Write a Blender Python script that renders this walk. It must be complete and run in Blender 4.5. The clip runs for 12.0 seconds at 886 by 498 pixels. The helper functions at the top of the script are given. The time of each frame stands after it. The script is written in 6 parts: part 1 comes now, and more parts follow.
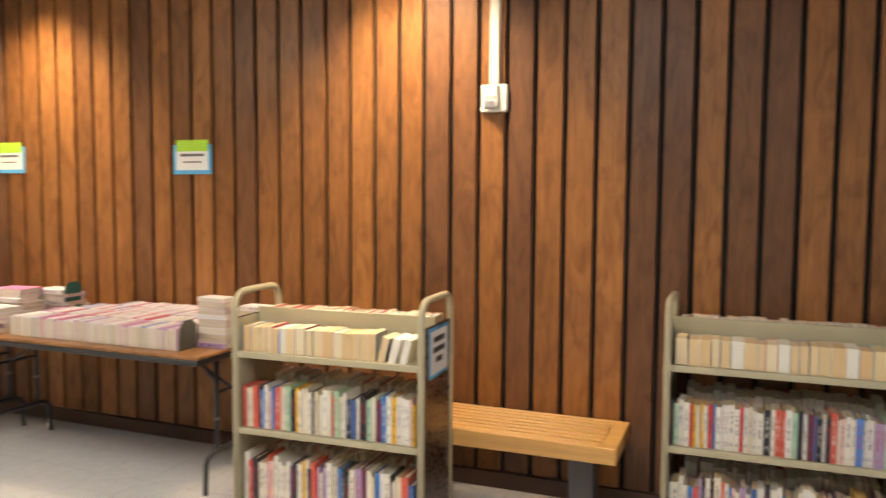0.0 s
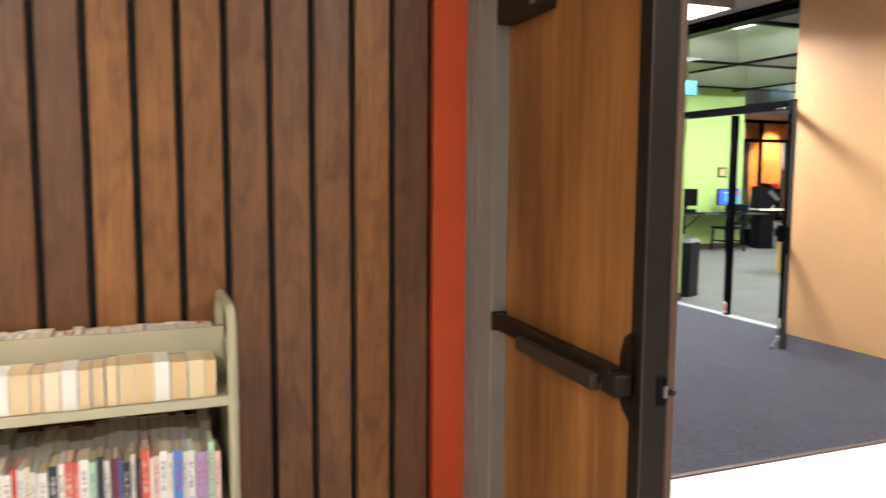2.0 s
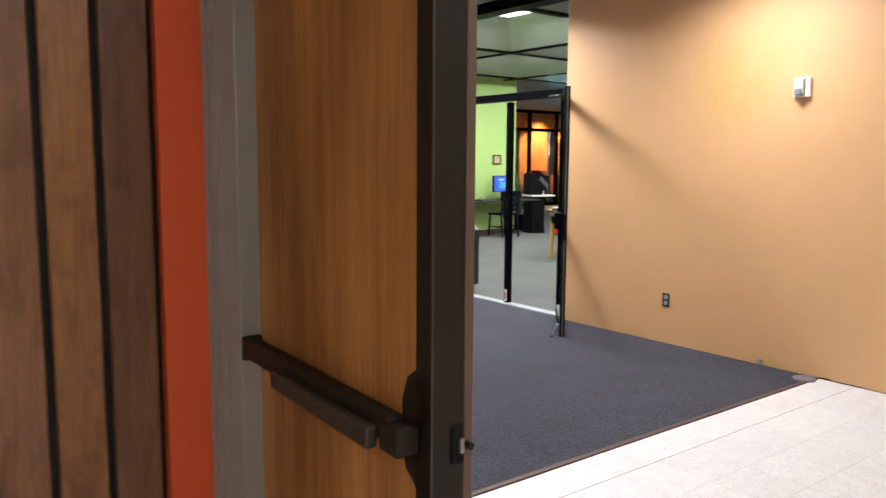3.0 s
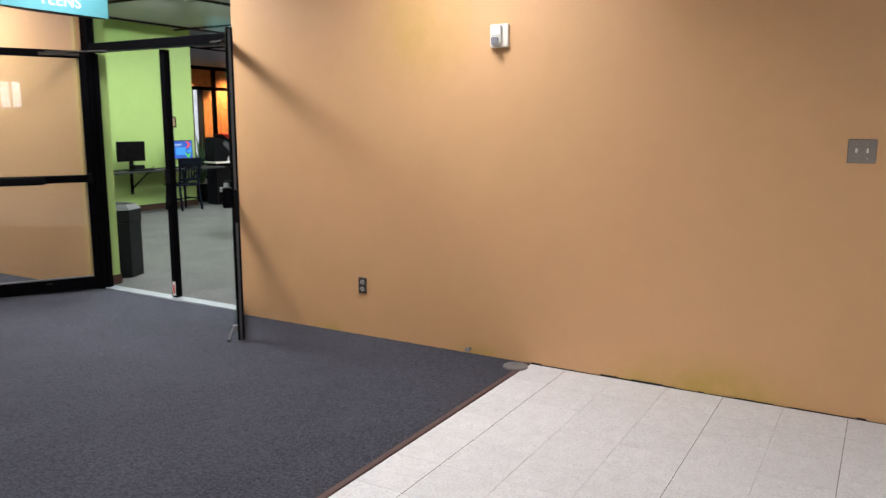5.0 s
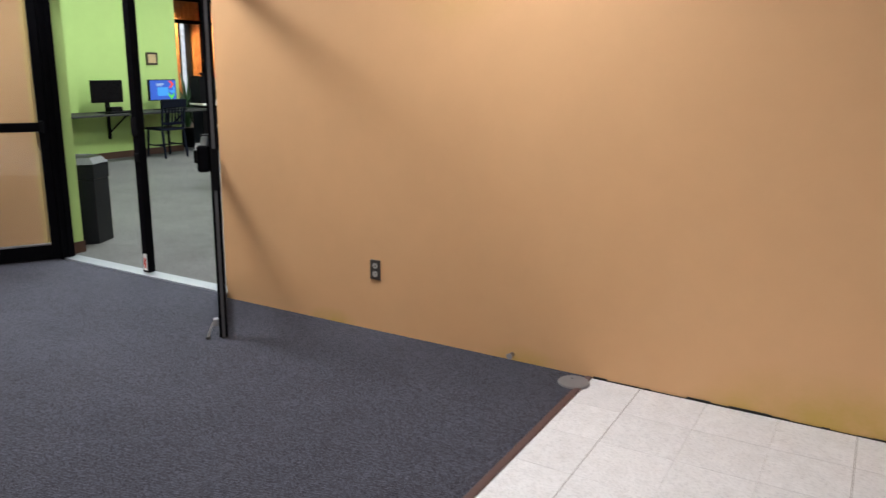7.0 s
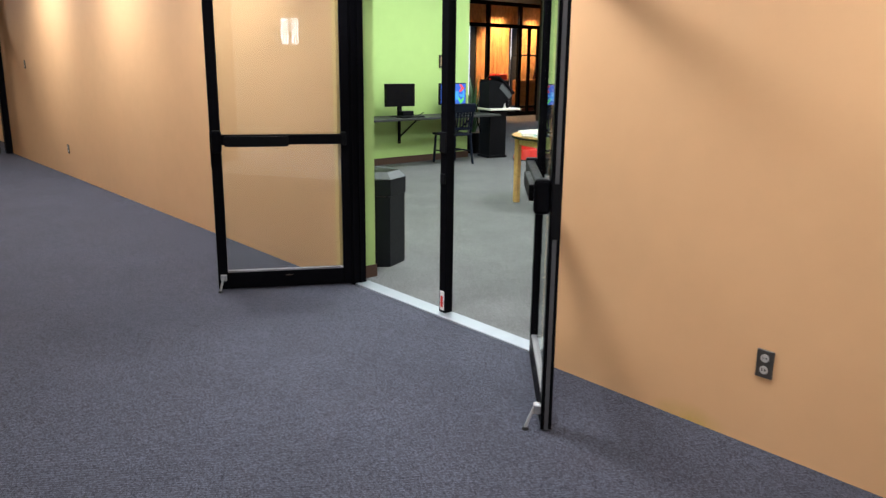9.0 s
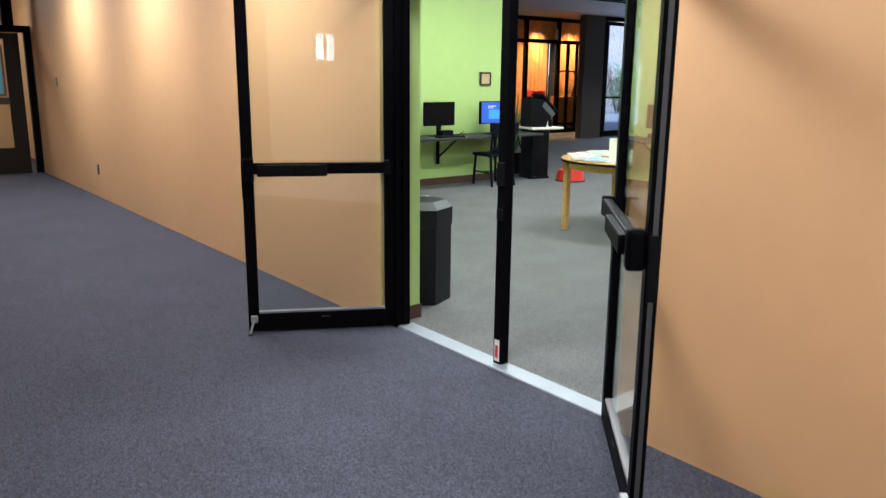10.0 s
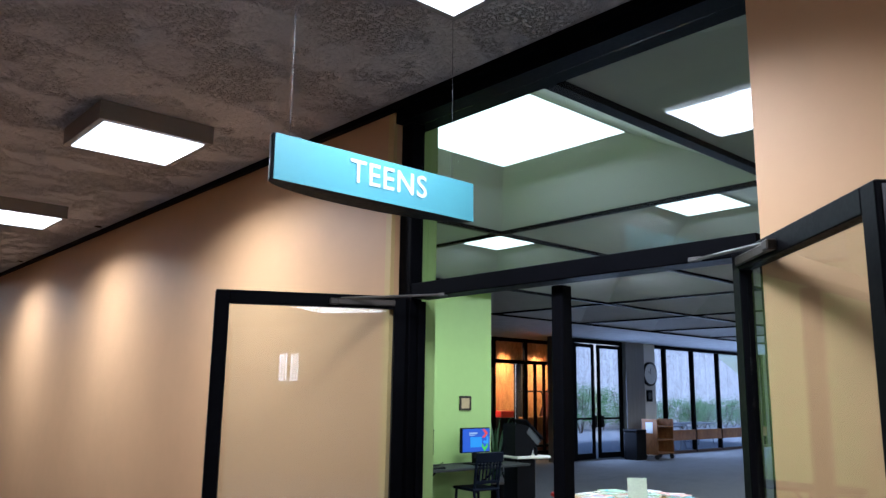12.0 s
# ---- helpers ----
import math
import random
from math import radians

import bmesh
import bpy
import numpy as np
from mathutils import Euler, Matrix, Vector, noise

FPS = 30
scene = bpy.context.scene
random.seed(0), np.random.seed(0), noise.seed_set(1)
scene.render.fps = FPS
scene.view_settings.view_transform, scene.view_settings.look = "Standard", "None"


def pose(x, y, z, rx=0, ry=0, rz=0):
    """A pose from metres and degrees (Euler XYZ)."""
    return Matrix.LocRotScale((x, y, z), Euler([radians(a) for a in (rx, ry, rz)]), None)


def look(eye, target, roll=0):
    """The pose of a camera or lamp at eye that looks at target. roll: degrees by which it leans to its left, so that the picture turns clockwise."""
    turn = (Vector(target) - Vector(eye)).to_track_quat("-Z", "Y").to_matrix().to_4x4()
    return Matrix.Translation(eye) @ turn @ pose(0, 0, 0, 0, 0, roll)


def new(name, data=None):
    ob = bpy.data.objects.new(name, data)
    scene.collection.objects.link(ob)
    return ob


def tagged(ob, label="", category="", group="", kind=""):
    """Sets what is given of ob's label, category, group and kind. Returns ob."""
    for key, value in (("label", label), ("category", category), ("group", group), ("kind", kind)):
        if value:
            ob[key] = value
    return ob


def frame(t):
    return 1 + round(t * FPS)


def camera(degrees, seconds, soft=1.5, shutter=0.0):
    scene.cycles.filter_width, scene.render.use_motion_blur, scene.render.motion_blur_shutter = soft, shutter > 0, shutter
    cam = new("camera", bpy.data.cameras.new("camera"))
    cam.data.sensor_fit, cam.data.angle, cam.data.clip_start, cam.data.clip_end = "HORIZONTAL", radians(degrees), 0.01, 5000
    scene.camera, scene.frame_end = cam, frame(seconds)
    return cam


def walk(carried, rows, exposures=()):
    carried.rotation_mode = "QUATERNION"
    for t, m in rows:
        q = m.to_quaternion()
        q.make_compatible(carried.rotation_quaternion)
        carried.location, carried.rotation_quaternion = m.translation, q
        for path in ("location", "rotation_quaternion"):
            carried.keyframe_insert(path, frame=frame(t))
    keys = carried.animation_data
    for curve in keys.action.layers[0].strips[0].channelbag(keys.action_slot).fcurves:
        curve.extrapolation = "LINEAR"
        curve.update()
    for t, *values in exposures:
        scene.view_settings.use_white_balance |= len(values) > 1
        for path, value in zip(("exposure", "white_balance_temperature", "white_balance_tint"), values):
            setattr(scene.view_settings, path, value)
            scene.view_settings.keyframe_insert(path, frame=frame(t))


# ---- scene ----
cam = camera(60.13, 12.0, soft=1.35, shutter=0.3)
# t, x, y, z, yaw, pitch, roll
PATH = [
    (0.0, -0.000, -0.000, 1.512, 21.67, -4.01, -0.40),
    (0.5, 0.064, 0.289, 1.510, 10.61, -4.39, -0.38),
    (1.0, 0.211, 0.554, 1.491, -0.31, -4.68, -0.49),
    (1.5, 0.299, 0.785, 1.476, -10.09, -5.38, -0.27),
    (2.0, 0.365, 1.002, 1.484, -21.47, -5.81, -0.35),
    (2.5, 0.523, 1.208, 1.486, -31.41, -6.26, -0.46),
    (3.0, 0.683, 1.452, 1.482, -37.65, -6.64, -0.40),
    (3.5, 0.882, 1.703, 1.479, -44.62, -6.77, -0.25),
    (5.5, 1.909, 2.225, 1.473, -62.16, -10.64, -0.16),
    (6.0, 2.144, 2.411, 1.455, -63.09, -12.07, -0.44),
    (6.5, 2.347, 2.617, 1.475, -62.67, -13.33, -0.48),
    (7.0, 2.503, 2.839, 1.483, -60.03, -13.63, -0.77),
    (7.5, 2.663, 3.102, 1.498, -53.13, -13.77, -0.71),
    (9.5, 3.235, 4.176, 1.489, -39.32, -13.61, -0.63),
    (10.0, 3.342, 4.401, 1.525, -38.42, -12.72, -0.55),
    (10.5, 3.421, 4.590, 1.595, -37.97, -7.10, -0.50),
    (11.0, 3.462, 4.848, 1.628, -37.92, 2.29, -0.52),
    (11.5, 3.513, 5.061, 1.628, -39.33, 8.12, -0.61),
    (12.0, 3.638, 5.302, 1.636, -41.89, 10.61, -0.79),
]
# seconds, stops, kelvin, tint
EXPOSURES = [(0.0, 0.0, 6700, 10), (1.0, 0.68, 6600, 10), (1.5, 0.92, 6500, 10), (2.0, 0.82, 6420, 10), (2.5, 0.48, 6350, 10), (3.0, 0.35, 6300, 10), (3.5, 0.15, 6250, 10), (6.5, -0.05, 6250, 10),
             (9.5, 0.34, 6050, 10), (10.3, 0.18, 5980, 10), (11.0, -0.12, 5700, 10), (11.5, -0.24, 5450, 10), (12.0, -0.28, 5280, 10)]
walk(cam, [(t, pose(x, y, z, 90 + p, r, w)) for t, x, y, z, w, p, r in PATH], EXPOSURES)

# ---- world, sun and exposure ----
world = bpy.data.worlds.new("sky")
scene.world = world
world.use_nodes = True
wn = world.node_tree
sky = wn.nodes.new("ShaderNodeTexSky")
sky.sky_type = 'NISHITA'
sky.sun_disc = False
sky.sun_elevation = radians(38)
sky.sun_rotation = radians(200)
wn.links.new(sky.outputs[0], wn.nodes["Background"].inputs[0])
wn.nodes["Background"].inputs[1].default_value = 0.15
sun = new("sun", bpy.data.lights.new("sun", 'SUN'))
sun.data.energy = 5.0
sun.data.angle = radians(12)
sun.data.color = (0.86, 0.91, 1.0)
sun.matrix_world = pose(0, 0, 20, 52, 0, -20)

LAMP_POWER = 54
DOWNLIGHT_POWER = 430
ROOM_POWER = 100


def area_lamp(name, x, y, z, size, power, colour=(1, 1, 1)):
    lamp = new(name, bpy.data.lights.new(name, 'AREA'))
    lamp.data.shape = 'SQUARE'
    lamp.data.size = size
    lamp.data.energy = power
    lamp.data.color = colour
    lamp.location = (x, y, z)
    return lamp


def spot_lamp(name, eye, target, power, cone, colour=(1.0, 0.8, 0.55), blend=0.8):
    lamp = new(name, bpy.data.lights.new(name, 'SPOT'))
    lamp.data.energy = power
    lamp.data.spot_size = radians(cone)
    lamp.data.spot_blend = blend
    lamp.data.shadow_soft_size = 0.16
    lamp.data.color = colour
    lamp.matrix_world = look(eye, target)
    return lamp


# ---- materials ----
def shader(name):
    m = bpy.data.materials.new(name)
    m.use_nodes = True
    nt = m.node_tree
    return m, nt, nt.nodes["Principled BSDF"]


def link(nt, a, b):
    nt.links.new(a, b)


def coords(nt, stretch=(1, 1, 1), random_shift=False, space="Object"):
    tc = nt.nodes.new("ShaderNodeTexCoord")
    mp = nt.nodes.new("ShaderNodeMapping")
    mp.inputs["Scale"].default_value = stretch
    link(nt, tc.outputs[space], mp.inputs["Vector"])
    if random_shift:
        oi = nt.nodes.new("ShaderNodeObjectInfo")
        mul = nt.nodes.new("ShaderNodeMath")
        mul.operation = 'MULTIPLY'
        mul.inputs[1].default_value = 37.0
        link(nt, oi.outputs["Random"], mul.inputs[0])
        link(nt, mul.outputs[0], mp.inputs["Location"])
    return mp.outputs[0]


def noise_tex(nt, vec, scale, detail=4, rough=0.6):
    n = nt.nodes.new("ShaderNodeTexNoise")
    n.inputs["Scale"].default_value = scale
    n.inputs["Detail"].default_value = detail
    n.inputs["Roughness"].default_value = rough
    link(nt, vec, n.inputs["Vector"])
    return n.outputs["Fac"]


def ramp(nt, fac, stops, constant=False):
    r = nt.nodes.new("ShaderNodeValToRGB")
    if constant:
        r.color_ramp.interpolation = 'CONSTANT'
    els = r.color_ramp.elements
    while len(els) < len(stops):
        els.new(0.5)
    for e, (p, c) in zip(els, stops):
        e.position = p
        e.color = (*c, 1)
    link(nt, fac, r.inputs[0])
    return r.outputs[0]


def mixed(nt, fac, a, b, mode='MIX'):
    m = nt.nodes.new("ShaderNodeMix")
    m.data_type = 'RGBA'
    m.blend_type = mode
    for sock, v in ((m.inputs[0], fac), (m.inputs[6], a), (m.inputs[7], b)):
        if isinstance(v, (int, float)):
            sock.default_value = v
        elif isinstance(v, tuple):
            sock.default_value = (*v, 1)
        else:
            link(nt, v, sock)
    return m.outputs[2]


def bumped(nt, bsdf, height, strength, distance=0.01):
    b = nt.nodes.new("ShaderNodeBump")
    b.inputs["Strength"].default_value = strength
    b.inputs["Distance"].default_value = distance
    link(nt, height, b.inputs["Height"])
    link(nt, b.outputs[0], bsdf.inputs["Normal"])


def plain(name, colour, rough=0.5, metal=0.0, var=0.18, scale=5.0, fine=60.0, bump=0.05, stretch=(1, 1, 1), shift=False):
    """Paint, plastic or metal with blotches at one scale and grain at another."""
    m, nt, p = shader(name)
    v = coords(nt, stretch, shift)
    big = noise_tex(nt, v, scale, 3)
    small = noise_tex(nt, v, fine, 4)
    lo = tuple(c * (1 - var) for c in colour)
    hi = tuple(min(1, c * (1 + var)) for c in colour)
    c1 = ramp(nt, big, [(0.3, lo), (0.7, hi)])
    c2 = ramp(nt, small, [(0.3, lo), (0.7, hi)])
    link(nt, mixed(nt, 0.4, c1, c2), p.inputs["Base Color"])
    rr = ramp(nt, small, [(0.3, (rough * 0.85,) * 3), (0.7, (min(1, rough * 1.15),) * 3)])
    link(nt, rr, p.inputs["Roughness"])
    p.inputs["Metallic"].default_value = metal
    if bump:
        bumped(nt, p, small, bump, 0.004)
    return m


def emitter(name, colour, strength, base=0.9):
    m, nt, p = shader(name)
    p.inputs["Base Color"].default_value = (base, base, base, 1)
    p.inputs["Emission Color"].default_value = (*colour, 1)
    p.inputs["Emission Strength"].default_value = strength
    return m


def glass(name, tint=(0.93, 0.96, 0.94), rough=0.0):
    m, nt, p = shader(name)
    nt.nodes.remove(p)
    out = nt.nodes["Material Output"]
    tr = nt.nodes.new("ShaderNodeBsdfTransparent")
    tr.inputs[0].default_value = (*tint, 1)
    gl = nt.nodes.new("ShaderNodeBsdfGlossy")
    gl.inputs["Roughness"].default_value = rough
    lw = nt.nodes.new("ShaderNodeLayerWeight")
    lw.inputs[0].default_value = 0.5
    pw = nt.nodes.new("ShaderNodeMath")
    pw.operation = 'POWER'
    pw.inputs[1].default_value = 4.6
    link(nt, lw.outputs["Facing"], pw.inputs[0])
    fr = nt.nodes.new("ShaderNodeMapRange")
    fr.inputs[3].default_value, fr.inputs[4].default_value = 0.045, 0.9
    link(nt, pw.outputs[0], fr.inputs[0])
    mx = nt.nodes.new("ShaderNodeMixShader")
    link(nt, fr.outputs[0], mx.inputs[0])
    link(nt, tr.outputs[0], mx.inputs[1])
    link(nt, gl.outputs[0], mx.inputs[2])
    link(nt, mx.outputs[0], out.inputs[0])
    return m


def plank_wood(name, tones, rough=0.38, grain=(14, 14, 0.7), tone_random=True, figure=0.7, bands=(2.2, 2.2, 0.8)):
    m, nt, p = shader(name)
    v = coords(nt, grain, True)
    g1 = noise_tex(nt, v, 6, 6, 0.65)
    g2 = noise_tex(nt, v, 28, 3, 0.6)
    v2 = coords(nt, (1, 1, 0.35), True)
    blot = noise_tex(nt, v2, 2.2, 3)
    if tone_random:
        oi = nt.nodes.new("ShaderNodeObjectInfo")
        base = ramp(nt, oi.outputs["Random"], [(i / (len(tones) - 1), c) for i, c in enumerate(tones)])
    else:
        base = ramp(nt, blot, [(0.35, tones[0]), (0.65, tones[-1])])
    shade = ramp(nt, g1, [(0.32, (0.62, 0.56, 0.5)), (0.66, (1.18, 1.16, 1.12))])
    c = mixed(nt, 0.6, base, shade, 'MULTIPLY')
    pores = ramp(nt, g2, [(0.36, (0.66, 0.6, 0.55)), (0.5, (1, 1, 1))])
    c = mixed(nt, 0.4, c, pores, 'MULTIPLY')
    v3 = coords(nt, bands, True)
    curl = nt.nodes.new("ShaderNodeTexNoise")
    curl.inputs["Scale"].default_value = 5.0
    curl.inputs["Detail"].default_value = 5.0
    curl.inputs["Distortion"].default_value = 1.6
    link(nt, v3, curl.inputs["Vector"])
    c = mixed(nt, figure, c, ramp(nt, curl.outputs["Fac"], [(0.32, (0.6, 0.52, 0.46)), (0.5, (1, 1, 1)), (0.68, (1.22, 1.2, 1.14))]), 'MULTIPLY')
    dirt = ramp(nt, blot, [(0.3, (0.75, 0.72, 0.7)), (0.65, (1.08, 1.06, 1.04))])
    c = mixed(nt, 0.7, c, dirt, 'MULTIPLY')
    link(nt, c, p.inputs["Base Color"])
    link(nt, ramp(nt, g2, [(0.3, (rough * 1.3,) * 3), (0.7, (rough * 0.85,) * 3)]), p.inputs["Roughness"])
    p.inputs["Specular IOR Level"].default_value = 0.4
    bumped(nt, p, g1, 0.08, 0.004)
    return m


def carpet_mat(name, a, b, ribs=0.0):
    m, nt, p = shader(name)
    v = coords(nt)
    n1 = noise_tex(nt, v, 110, 4, 0.8)
    n2 = noise_tex(nt, v, 2.0, 4)
    n3 = noise_tex(nt, v, 45, 3)
    c = ramp(nt, n1, [(0.36, a), (0.64, b)])
    c = mixed(nt, 0.55, c, ramp(nt, n2, [(0.3, (0.78, 0.77, 0.77)), (0.7, (1.18, 1.18, 1.18))]), 'MULTIPLY')
    c = mixed(nt, 0.5, c, ramp(nt, n3, [(0.3, (0.8, 0.8, 0.8)), (0.7, (1.15, 1.15, 1.15))]), 'MULTIPLY')
    h = n1
    if ribs:
        w = nt.nodes.new("ShaderNodeTexWave")
        w.bands_direction = 'DIAGONAL'
        w.inputs["Scale"].default_value = ribs
        w.inputs["Distortion"].default_value = 2.6
        w.inputs["Detail"].default_value = 3.0
        w.inputs["Detail Scale"].default_value = 2.5
        link(nt, v, w.inputs["Vector"])
        c = mixed(nt, 0.95, c, ramp(nt, w.outputs["Fac"], [(0.2, (0.55, 0.55, 0.56)), (0.8, (1.22, 1.22, 1.22))]), 'MULTIPLY')
    link(nt, c, p.inputs["Base Color"])
    p.inputs["Roughness"].default_value = 0.95
    p.inputs["Specular IOR Level"].default_value = 0.15
    p.inputs["Sheen Weight"].default_value = 0.04
    p.inputs["Sheen Roughness"].default_value = 0.6
    bumped(nt, p, h, 0.7, 0.006)
    return m


def wall_paint(name, colour, stain=None):
    m, nt, p = shader(name)
    v = coords(nt)
    n1 = noise_tex(nt, v, 0.9, 4)
    n2 = noise_tex(nt, v, 220, 3)
    n3 = noise_tex(nt, v, 7, 5)
    c = mixed(nt, 0.5, ramp(nt, n1, [(0.3, tuple(x * 0.93 for x in colour)), (0.7, tuple(x * 1.06 for x in colour))]),
              ramp(nt, n3, [(0.3, tuple(x * 0.96 for x in colour)), (0.7, tuple(x * 1.03 for x in colour))]))
    if stain:
        # yellowed water stains that creep up from the foot of the wall, each with a ragged outline; the last centre is
        # a fainter yellow patch high on the wall
        tc = nt.nodes.new("ShaderNodeTexCoord")
        ragged = noise_tex(nt, coords(nt), 6, 5, 0.7)
        total = None
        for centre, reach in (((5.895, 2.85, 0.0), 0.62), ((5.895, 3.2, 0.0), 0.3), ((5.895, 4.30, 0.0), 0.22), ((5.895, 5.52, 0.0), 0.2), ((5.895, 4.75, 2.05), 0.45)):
            d = nt.nodes.new("ShaderNodeVectorMath")
            d.operation = 'DISTANCE'
            d.inputs[1].default_value = centre
            squash = nt.nodes.new("ShaderNodeVectorMath")
            squash.operation = 'MULTIPLY_ADD'
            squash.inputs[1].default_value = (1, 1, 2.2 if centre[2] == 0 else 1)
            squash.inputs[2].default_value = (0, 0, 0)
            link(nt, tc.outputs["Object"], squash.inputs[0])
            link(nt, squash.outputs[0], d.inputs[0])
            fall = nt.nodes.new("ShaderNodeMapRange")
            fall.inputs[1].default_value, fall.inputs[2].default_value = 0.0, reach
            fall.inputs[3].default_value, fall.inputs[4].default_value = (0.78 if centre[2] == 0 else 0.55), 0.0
            link(nt, d.outputs["Value"], fall.inputs[0])
            if total is None:
                total = fall.outputs[0]
            else:
                top = nt.nodes.new("ShaderNodeMath")
                top.operation = 'MAXIMUM'
                link(nt, total, top.inputs[0])
                link(nt, fall.outputs[0], top.inputs[1])
                total = top.outputs[0]
        mulr = nt.nodes.new("ShaderNodeMath")
        mulr.operation = 'MULTIPLY'
        link(nt, total, mulr.inputs[0])
        link(nt, ramp(nt, ragged, [(0.3, (0.35, 0.35, 0.35)), (0.65, (1.2, 1.2, 1.2))]), mulr.inputs[1])
        f = mulr.outputs[0]
        c = mixed(nt, f, c, stain)
    link(nt, c, p.inputs["Base Color"])
    p.inputs["Roughness"].default_value = 0.55
    bumped(nt, p, n2, 0.12, 0.002)
    return m


def tile_mat():
    m, nt, p = shader("vinyl_tile")
    v = coords(nt, (1, 1, 1), True)
    n1 = noise_tex(nt, v, 14, 5, 0.7)
    n2 = noise_tex(nt, v, 90, 3)
    oi = nt.nodes.new("ShaderNodeObjectInfo")
    c = ramp(nt, n1, [(0.3, (0.63, 0.625, 0.63)), (0.55, (0.70, 0.70, 0.71)), (0.75, (0.75, 0.75, 0.76))])
    c = mixed(nt, 0.75, c, ramp(nt, n2, [(0.32, (0.76, 0.76, 0.77)), (0.5, (1.0, 1.0, 1.0)), (0.7, (1.06, 1.06, 1.06))]), 'MULTIPLY')
    c = mixed(nt, 1.0, c, ramp(nt, oi.outputs["Random"], [(0, (0.96, 0.96, 0.96)), (1, (1.02, 1.02, 1.02))]), 'MULTIPLY')
    v2 = coords(nt, (1, 6, 1), True)
    scuff = noise_tex(nt, v2, 9, 6, 0.75)
    c = mixed(nt, ramp(nt, scuff, [(0.64, (0, 0, 0)), (0.72, (0.42, 0.42, 0.42))]), c, (0.33, 0.3, 0.28))
    link(nt, c, p.inputs["Base Color"])
    link(nt, ramp(nt, n1, [(0.3, (0.38,) * 3), (0.7, (0.55,) * 3)]), p.inputs["Roughness"])
    return m


def book_cover_mat(name, colours, bars=True, joined=False):
    """joined: the books of one mesh take their colours island by island."""
    m, nt, p = shader(name)
    oi = nt.nodes.new("ShaderNodeNewGeometry" if joined else "ShaderNodeObjectInfo")
    rnd = oi.outputs["Random Per Island"] if joined else oi.outputs["Random"]
    k = len(colours)
    c = ramp(nt, rnd, [(i / k, col) for i, col in enumerate(colours)], True)
    if bars:
        # printed titles: a line of broken marks that runs along the middle of the spine
        tc = nt.nodes.new("ShaderNodeTexCoord")
        sep = nt.nodes.new("ShaderNodeSeparateXYZ")
        link(nt, tc.outputs["Object"], sep.inputs[0])
        mid = ramp(nt, sep.outputs["X"], [(0.22, (0, 0, 0)), (0.28, (1, 1, 1)), (0.70, (1, 1, 1)), (0.76, (0, 0, 0))])
        span = ramp(nt, sep.outputs["Z"], [(0.10, (0, 0, 0)), (0.12, (1, 1, 1)), (0.2, (1, 1, 1)), (0.22, (0, 0, 0)), (0.36, (0, 0, 0)), (0.38, (1, 1, 1)), (0.84, (1, 1, 1)), (0.86, (0, 0, 0))])
        mp = nt.nodes.new("ShaderNodeMapping")
        mp.inputs["Scale"].default_value = (2.0, 0.0, 17.0)
        link(nt, tc.outputs["Object"], mp.inputs["Vector"])
        mul = nt.nodes.new("ShaderNodeMath")
        mul.operation = 'MULTIPLY'
        mul.inputs[1].default_value = 91.0
        link(nt, rnd, mul.inputs[0])
        link(nt, mul.outputs[0], mp.inputs["Location"])
        letter = noise_tex(nt, mp.outputs[0], 1.6, 1)
        marks = ramp(nt, letter, [(0.47, (0, 0, 0)), (0.52, (0.62, 0.62, 0.62))])
        zone = nt.nodes.new("ShaderNodeMath")
        zone.operation = 'MULTIPLY'
        link(nt, mid, zone.inputs[0])
        link(nt, span, zone.inputs[1])
        both = nt.nodes.new("ShaderNodeMath")
        both.operation = 'MULTIPLY'
        link(nt, zone.outputs[0], both.inputs[0])
        link(nt, marks, both.inputs[1])
        r2 = nt.nodes.new("ShaderNodeMath")
        r2.operation = 'MULTIPLY'
        r2.inputs[1].default_value = 7.3
        link(nt, rnd, r2.inputs[0])
        fr = nt.nodes.new("ShaderNodeMath")
        fr.operation = 'FRACT'
        link(nt, r2.outputs[0], fr.inputs[0])
        ink = ramp(nt, fr.outputs[0], [(0, (0.02, 0.02, 0.03)), (0.4, (0.75, 0.72, 0.65)), (0.6, (0.4, 0.03, 0.03)), (0.8, (0.03, 0.05, 0.25))], True)
        c = mixed(nt, both.outputs[0], c, ink)
    link(nt, c, p.inputs["Base Color"])
    p.inputs["Roughness"].default_value = 0.42
    return m


def page_mat(name, colours):
    m, nt, p = shader(name)
    oi = nt.nodes.new("ShaderNodeObjectInfo")
    k = len(colours)
    c = ramp(nt, oi.outputs["Random"], [(i / k, col) for i, col in enumerate(colours)], True)
    lines = noise_tex(nt, coords(nt, (900, 6, 2), True), 1.0, 2)
    c = mixed(nt, 0.6, c, ramp(nt, lines, [(0.3, (0.88, 0.86, 0.82)), (0.65, (1.06, 1.06, 1.06))]), 'MULTIPLY')
    link(nt, c, p.inputs["Base Color"])
    p.inputs["Roughness"].default_value = 0.8
    return m


